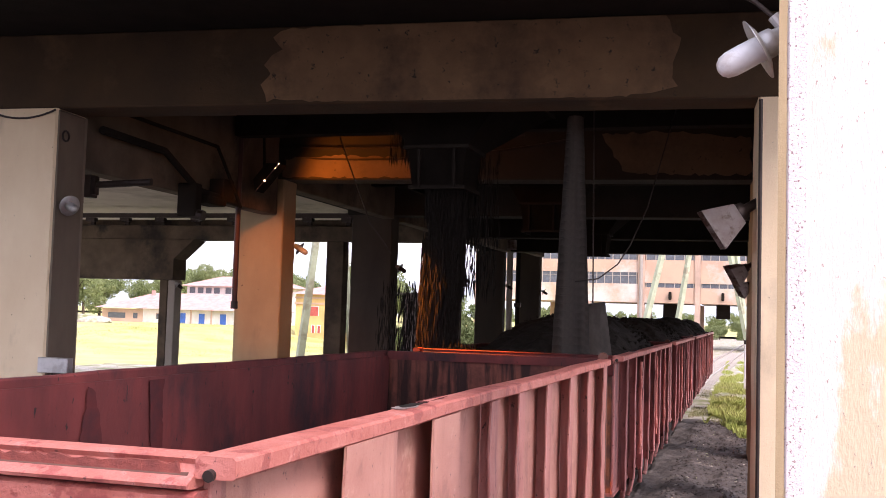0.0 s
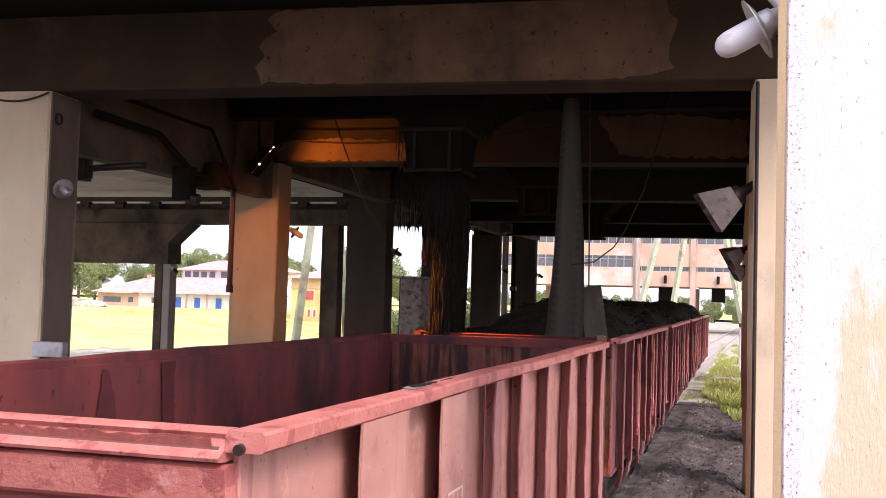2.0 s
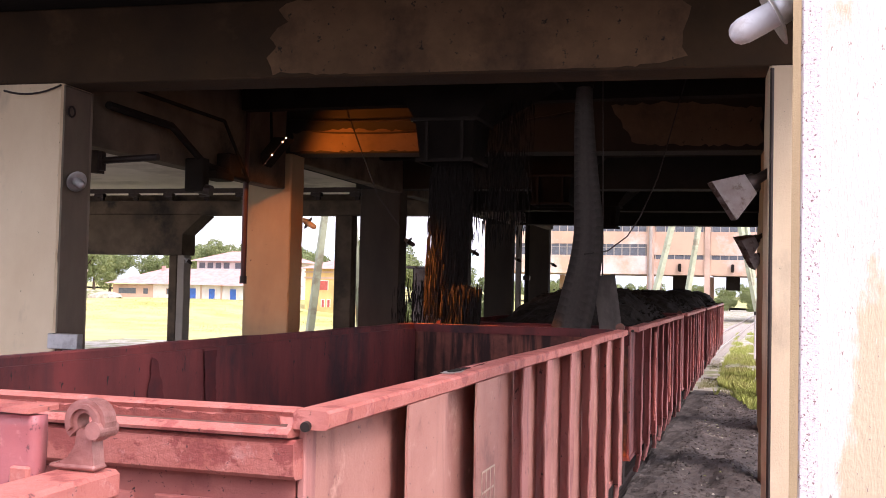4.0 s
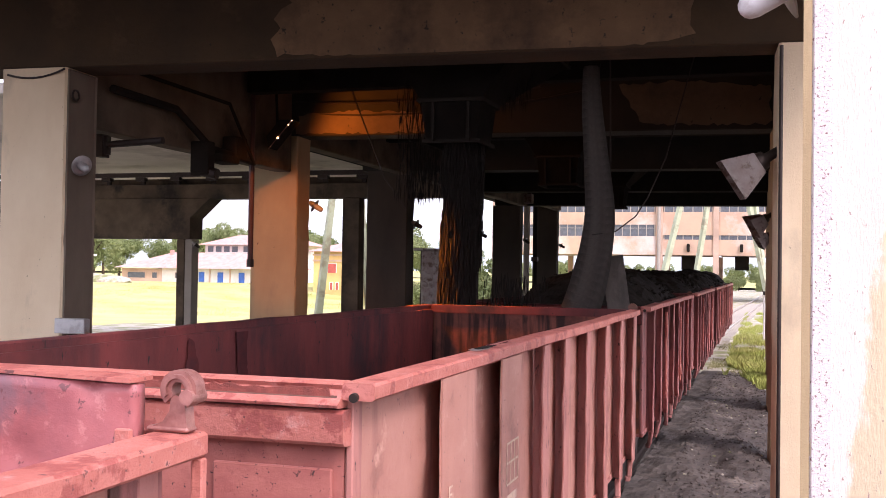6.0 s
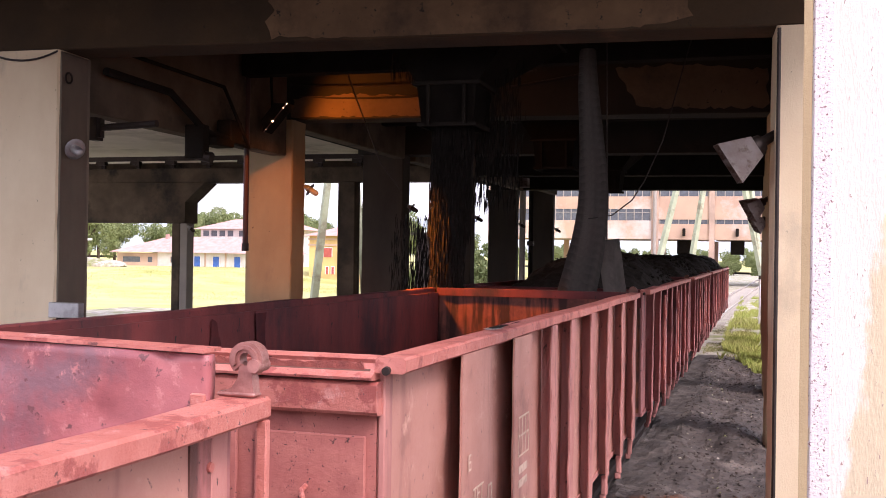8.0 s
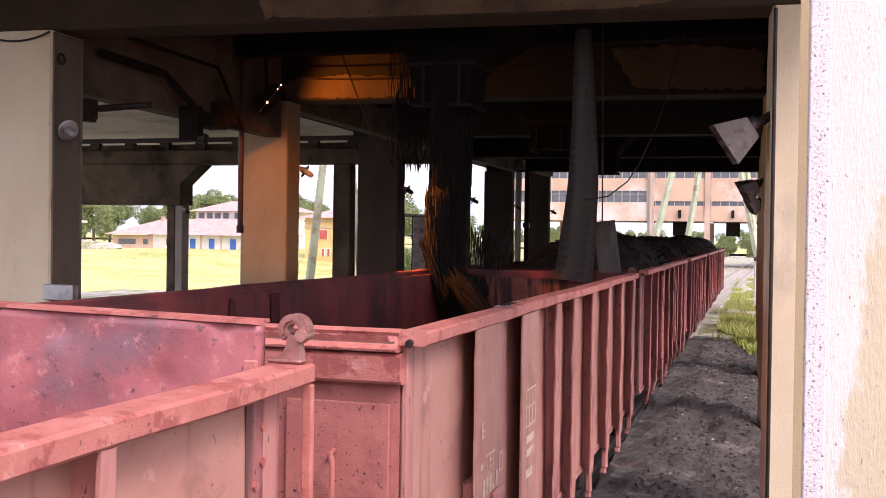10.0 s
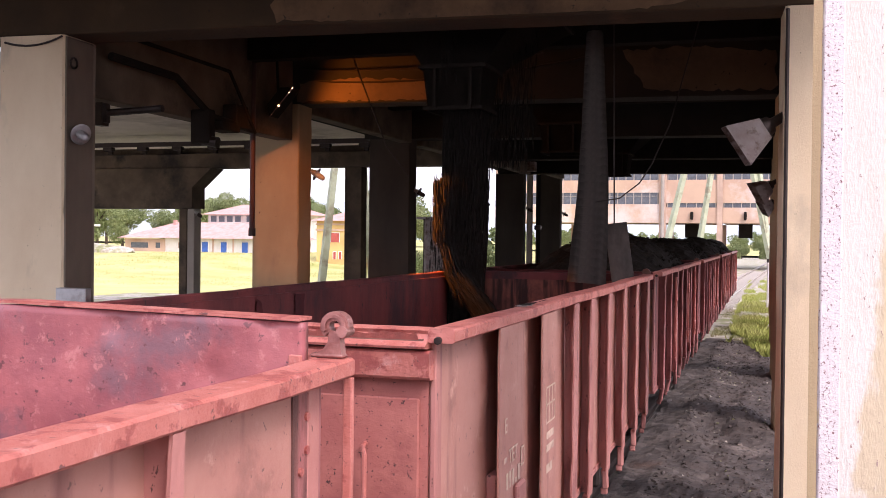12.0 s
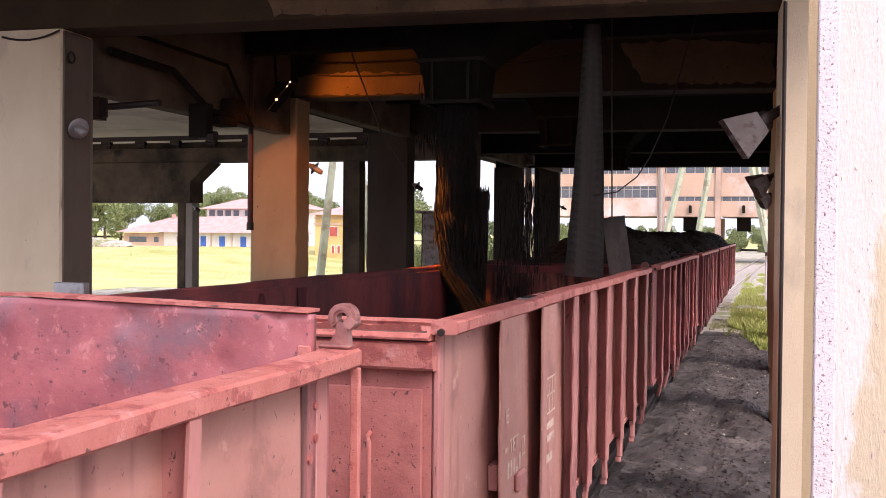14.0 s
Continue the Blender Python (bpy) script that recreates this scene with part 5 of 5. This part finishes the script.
def factory():
    ob = base("factory_block", pose(0, 0, 0), "long peach factory block on stilts with bands of grey windows", "factory")
    rows = [(5.78, 8.0), (9.65, 11.2), (12.62, 14.3), (15.8, 20)]
    y0, y1 = 133, 147
    bays = [(-33.6, -13.0, True), (-12.1, -5.95, False), (-5.25, 1.3, False), (2.0, 8.5, False), (9.2, 24, False)]
    for x0, x1, left in bays:
        lo0, lo1 = (8.15, 9.61) if left else (7.74, 8.29)
        for z0, z1 in ((5.8, lo0), (lo1, 11.2), (12.6, 14.2), (15.6, 20)):
            part("wall", boxes((x0, x1, y0, y1, z0, z1)), M_PEACH, ob)
        for z0, z1 in ((lo0, lo1), (11.2, 12.6), (14.2, 15.6)):
            part("wall", boxes((x0, x1, y0 + 0.6, y1, z0 + 0.002, z1 - 0.002)), M_PANEL, ob)
            band(ob, x0 + (0.3 if left else 0.15), x1 - 0.15, z0, z1, 1.0 if left else 1.1)
    for x in (-34.2, -26.5, -19.8, -13.0, -5.95, 1.3, 8.5, 24):
        z = 5.78 if x in (-26.5, -19.8) else 20
        part("pillar", boxes((x + 0.004, x + (0.69 if x > -13 else 0.9) - 0.004, y0 - 0.15, y0 + 0.7, 0, z)), M_PEACH2, ob)
        part("pillar", boxes((x, x + 0.7, y1 - 0.8, y1 - 0.1, 0, 5.78)), M_PEACH2, ob)
    part("roof", boxes((-34.6, 25, y0 - 0.4, y1 + 0.4, 20.004, 20.4)), M_PANEL, ob)
    bm = bmesh.new()
    rod(bm, (-12.55, y0 - 0.25, 0), (-12.55, y0 - 0.25, 19.9), 0.22, seg=10)
    part("drain_pipe", bm, M_PANEL, ob)
    for x in (-9.3, -2.6, 4):
        part("chute", boxes((x - 0.85, x + 0.85, 138, 140, 4.0, 5.78)), M_DECK, ob, "black loading chute")
    for x in (-8.95, -2.55):
        part("wall_lamp", boxes((x - 0.18, x + 0.18, y0 - 0.4, y0 - 0.003, 6.2, 7.2), bevel=0.08), M_DECK, ob)
    ob = base("yard_digger", pose(-16.5, 120, 0), "orange digger parked in the yard", "digger")
    part("body", boxes((-1.2, 1.2, 0, 3, 0.9, 2.3), (-0.9, 0.5, 0.4, 2, 2.3, 3.6), bevel=0.1), M_ORANGE, ob)
    for s in (-1.15, 0.75):
        part("crawler", boxes((s, s + 0.4, -0.3, 3.3, 0.1, 0.9), bevel=0.15), M_STEEL, ob)
    ob = base("white_van", pose(-19.5, 128, 0), "white van parked under the factory", "van")
    part("body", boxes((-1, 1, 0, 4.6, 0.5, 2.3), (-0.95, 0.95, 0.3, 4.4, 2.3, 2.6), bevel=0.12), M_WHITE, ob)
    for x in (-0.95, 0.75):
        for y in (0.9, 3.6):
            bm = bmesh.new()
            rod(bm, (x, y, 0.36), (x + 0.2, y, 0.36), 0.36, seg=16)
            part("wheel", bm, M_STEEL, ob)


factory()


def leg(bm, a, b, w):
    a, b = Vector(a), Vector(b)
    rod(bm, a, b, w * 0.75, w * 0.6, seg=4)


def trestle(name, legs, y, label):
    ob = base(name, pose(0, y, 0), label, "trestle", "conveyor trestles")
    for x0, x1, z1, w in legs:
        bm = bmesh.new()
        leg(bm, (x0, 0, 0), (x1, 0, z1), w)
        part("leg", bm, M_GREEN, ob)
    xs = [x1 for _, x1, _, _ in legs]
    z = legs[0][2]
    part("crosshead", boxes((min(xs) - 0.4, max(xs) + 0.4, -0.25, 0.25, z - 0.1, z + 0.3)), M_GREEN, ob)


trestle("conveyor_trestle", ((-8.4, -5.2, 14, 0.4), (-5.6, -3.5, 14, 0.36)), 85, "pale green inclined steel legs of a conveyor")
trestle("conveyor_trestle", ((0.75, -2.1, 14, 0.4), (0.5, -1.2, 14, 0.3)), 85, "pale green inclined steel legs of a conveyor")
trestle("conveyor_trestle", ((-22.3, -21.3, 9, 0.34), (-20.02, -20.02, 9, 0.5), (-19.3, -20.0, 9, 0.24)), 50, "pale green inclined steel legs of a conveyor")
trestle("conveyor_trestle", ((-22.6, -23.4, 12, 0.4),), 92, "pale green inclined steel leg of a conveyor")

ob = base("signal_post", pose(0.1, 57.4, 0), "thin white post with a small black cap beside the track", "post")
bm = bmesh.new()
rod(bm, (0, 0, 0), (0, 0, 2.4), 0.07, seg=10)
part("pole", bm, M_WHITE, ob)
part("cap", boxes((-0.09, 0.09, -0.09, 0.09, 2.4, 2.6), bevel=0.02), M_STEEL, ob)


def crown_mesh(seed, count, r, tall, size):
    rnd = random.Random(seed)
    clumps = [(Vector((rnd.uniform(-r, r) * 0.75, rnd.uniform(-r, r) * 0.75, rnd.uniform(0.15, 1.0) * tall)), r * rnd.uniform(0.3, 0.5)) for _ in range(16)]
    vs, fs = [], []
    for _ in range(count):
        c, cr = rnd.choice(clumps)
        d = Vector((rnd.gauss(0, 1), rnd.gauss(0, 1), rnd.gauss(0, 1))).normalized() * cr * rnd.uniform(0.6, 1.05)
        q = Euler((rnd.uniform(0, 6), rnd.uniform(0, 6), rnd.uniform(0, 6))).to_matrix()
        n, s = len(vs), size * rnd.uniform(0.5, 1.2)
        vs += [tuple(c + d + q @ Vector(p) * s) for p in ((-0.5, 0, 0), (0, -0.35, 0.08), (0.5, 0, 0), (0, 0.35, 0.08))]
        fs.append((n, n + 1, n + 2, n + 3))
    me = bpy.data.meshes.new("crown")
    me.from_pydata(vs, [], fs)
    me.materials.append(M_LEAF)
    return me


CROWNS = [crown_mesh(s, 9000, 3.4, 6.5, 0.33) for s in (1, 2, 3)]
BUSH = crown_mesh(8, 1800, 1.2, 2.8, 0.3)


def trunk_mesh():
    bm = bmesh.new()
    rod(bm, (0, 0, -0.5), (0.1, 0, 3.5), 0.28, 0.18, seg=8)
    for a in range(5):
        d = Vector((math.cos(a * 1.26), math.sin(a * 1.26), 0))
        rod(bm, (0.1, 0, 2.6 + 0.2 * a), Vector((0.1, 0, 5.0 + 0.3 * a)) + d * 1.7, 0.13, 0.04, seg=6)
    return mesh_of("trunk", bm, M_BARK)


TRUNK = trunk_mesh()


def tree(x, y, z, s, i, low=0.9):
    ob = base("tree", Matrix.Translation((x, y, z)) @ Matrix.Rotation(i * 1.7, 4, "Z") @ Matrix.Scale(s, 4), "leafy green tree behind the houses", "tree", "trees behind the houses")
    for name, me, z0 in (("trunk", TRUNK, 0), ("crown", CROWNS[i % 3], low)):
        o = new(name, me)
        o.parent = ob
        o.location = (0, 0, z0)


rt = random.Random(21)
for i in range(34):
    tree(-135 + i * 2.6 + rt.uniform(-1, 1), 150 + rt.uniform(-6, 26), 1.6, rt.uniform(0.75, 1.15), i)
for i in range(22):
    tree(-60 + i * 4.0 + rt.uniform(-1, 1), 226 + rt.uniform(-8, 20), 0.3, rt.uniform(0.4, 0.62), i, -0.8)
for i in range(5):
    x = -32 + i * 2.3
    tree(x, 92 + rt.uniform(-4, 4), rise(x, 92) - 0.2, rt.uniform(0.36, 0.52), i, -1.2)
for i in range(15):
    tree(-90 + i * 8 + rt.uniform(-2, 2), 400 + rt.uniform(-16, 16), 0.4, rt.uniform(0.9, 1.3), i, -1.2)
o = base("shrub", pose(-16.2, 62, 0), "green shrub between the track and the factory", "shrub")
c = new("leaves", BUSH)
c.parent = o
c.location = (0, 0, 1.2)
st = bmesh.new()
rod(st, (0, 0, -0.1), (0, 0, 2.6), 0.08, 0.03, seg=6)
part("stem", st, M_BARK, o)


def hills():
    bm = bmesh.new()
    n = 80
    lo = [bm.verts.new((-1800 + 3000 * i / n, 1500, -5)) for i in range(n + 1)]
    hi = [bm.verts.new((-1800 + 3000 * i / n, 1700, 70 + 30 * noise.noise((i * 0.11, 2, 0)) + 6 * noise.noise((i * 0.6, 5, 0)))) for i in range(n + 1)]
    for i in range(n):
        bm.faces.new((lo[i], lo[i + 1], hi[i + 1], hi[i]))
    # haze of distance is put into the hills' pale colour
    piece("backdrop_hills", bm, M_HILL, "hills on the horizon, haze painted in pale blue-green", "hills", "structure", smooth=True)


hills()

# ---- movement ----
TRAIN = [(0.0, 2.765), (0.5, 2.80), (1.0, 2.85), (1.5, 2.913), (2.0, 3.0), (2.5, 3.12), (3.0, 3.225), (4.2, 3.47), (5.5, 3.752), (6.0, 3.86), (6.5, 3.97), (7.0, 4.085), (7.5, 4.197),
         (8.0, 4.295), (8.5, 4.392), (9.7, 4.64), (11.0, 4.843), (11.5, 4.906), (12.0, 4.95), (12.5, 4.975), (13.0, 5.003), (13.5, 5.027), (14.0, 5.049)]


def train_y(t):
    for (a, p), (b, q) in zip(TRAIN, TRAIN[1:]):
        if t <= b:
            return p + (q - p) * (t - a) / (b - a)
    return TRAIN[-1][1]


HIGH, LOW, DROP = 6.3, 0.75, 0.75


def fall_rows(s, x, y, turn):
    def at(t):
        k = min(1.0, max(0.0, (t - s) / DROP))
        f = 0.55 * k + 0.45 * k * k
        high = 8.6 if turn > 900 else HIGH
        land = s + DROP
        drift = train_y(t) - train_y(min(max(land, 0), 14)) if t > land else 0.0
        return pose(x + (-0.22 + 0.9 * ((turn * 7.3) % 1.0)) * k * k, y + drift, high + (LOW - high) * f, 0, 3 * k, turn % 1000)
    ts = sorted({0.0, 14.0, *[round(u, 3) for u in (s, s + DROP * 0.33, s + DROP * 0.66, s + DROP, s + DROP + 2, s + DROP + 5) if 0 < u < 14]})
    return [(t, at(t)) for t in ts]


# seconds, and the lean of each length of the curtain as the wagon end pushes it on
LEAN = [(0.0, (0, 0, 0, 0, 0), 0.0), (1.5, (0, 0, 0, 1, 2), 0.0), (2.6, (0, -1, -2, 4, 9), 0.05), (3.2, (0, -2, -3, 8, 14), 0.07), (5.5, (0, -5, -6, 10, 18), 0.1), (7.0, (0, -6, -5, 10, 18), 0.1),
        (8.5, (0, -4, -2, 8, 12), 0.06), (11.0, (0, -1, 0, 4, 5), 0.0), (12.5, (0, 0, 0, 3, 4), -0.02), (14.0, (0, 1, 1, 2, 3), -0.03)]


def flap_rows(i):
    step = (FLAP_TOP - FLAP_LOW) / FLAP_N
    rows = []
    for t, lean, push in LEAN:
        def angle(j):
            s = 4 * (j + 0.5) / FLAP_N
            k = min(3, int(s))
            return lean[k] + (lean[k + 1] - lean[k]) * (s - k)
        x, z = 0.0, FLAP_TOP
        for j in range(i):
            a = radians(angle(j))
            x, z = x - step * math.sin(a), z - step * math.cos(a)
        rows.append((t, pose(x, 0, z, 0, angle(i), 0)))
    return rows


def slide_rows(s, off):
    """Out of the hopper, down the stream, then slanting into the wagon and under its floor."""
    x, y = DROP_X + off, DROP_Y - 0.3
    legs = [(s - 0.3, x, 8.2, 0), (s, x, 4.4, 0), (s + 0.15, x + 0.02, 3.3, -4), (s + 0.3, x + 0.26, 2.72, -34), (s + 0.5, x + 0.85, 1.95, -40), (s + 0.66, x + 1.1, 0.4, -40)]

    def at(t):
        if t <= legs[0][0]:
            return pose(x, y, 8.2)
        for p, q in zip(legs, legs[1:]):
            if t <= q[0]:
                k = (t - p[0]) / (q[0] - p[0])
                return pose(p[1] + (q[1] - p[1]) * k, y, p[2] + (q[2] - p[2]) * k, 0, p[3] + (q[3] - p[3]) * k, 0)
        return pose(x + 1.1, y + train_y(t) - train_y(legs[-1][0]), 0.4, 0, -40, 0)
    return [(t, at(t)) for t in sorted({0.0, 14.0, *[round(q[0], 3) for q in legs if q[0] < 14]})]


def motions():
    for ob, dy in train:
        walk(ob, [(t, pose(TRACK_X, y + dy, 0)) for t, y in TRAIN])
    for ob, s, x, y, turn in falls:
        walk(ob, fall_rows(s, x, y, turn))
    for ob, s, off in slides:
        walk(ob, slide_rows(s, off))
    for i, ob in enumerate(lengths):
        walk(ob, flap_rows(i))


motions()
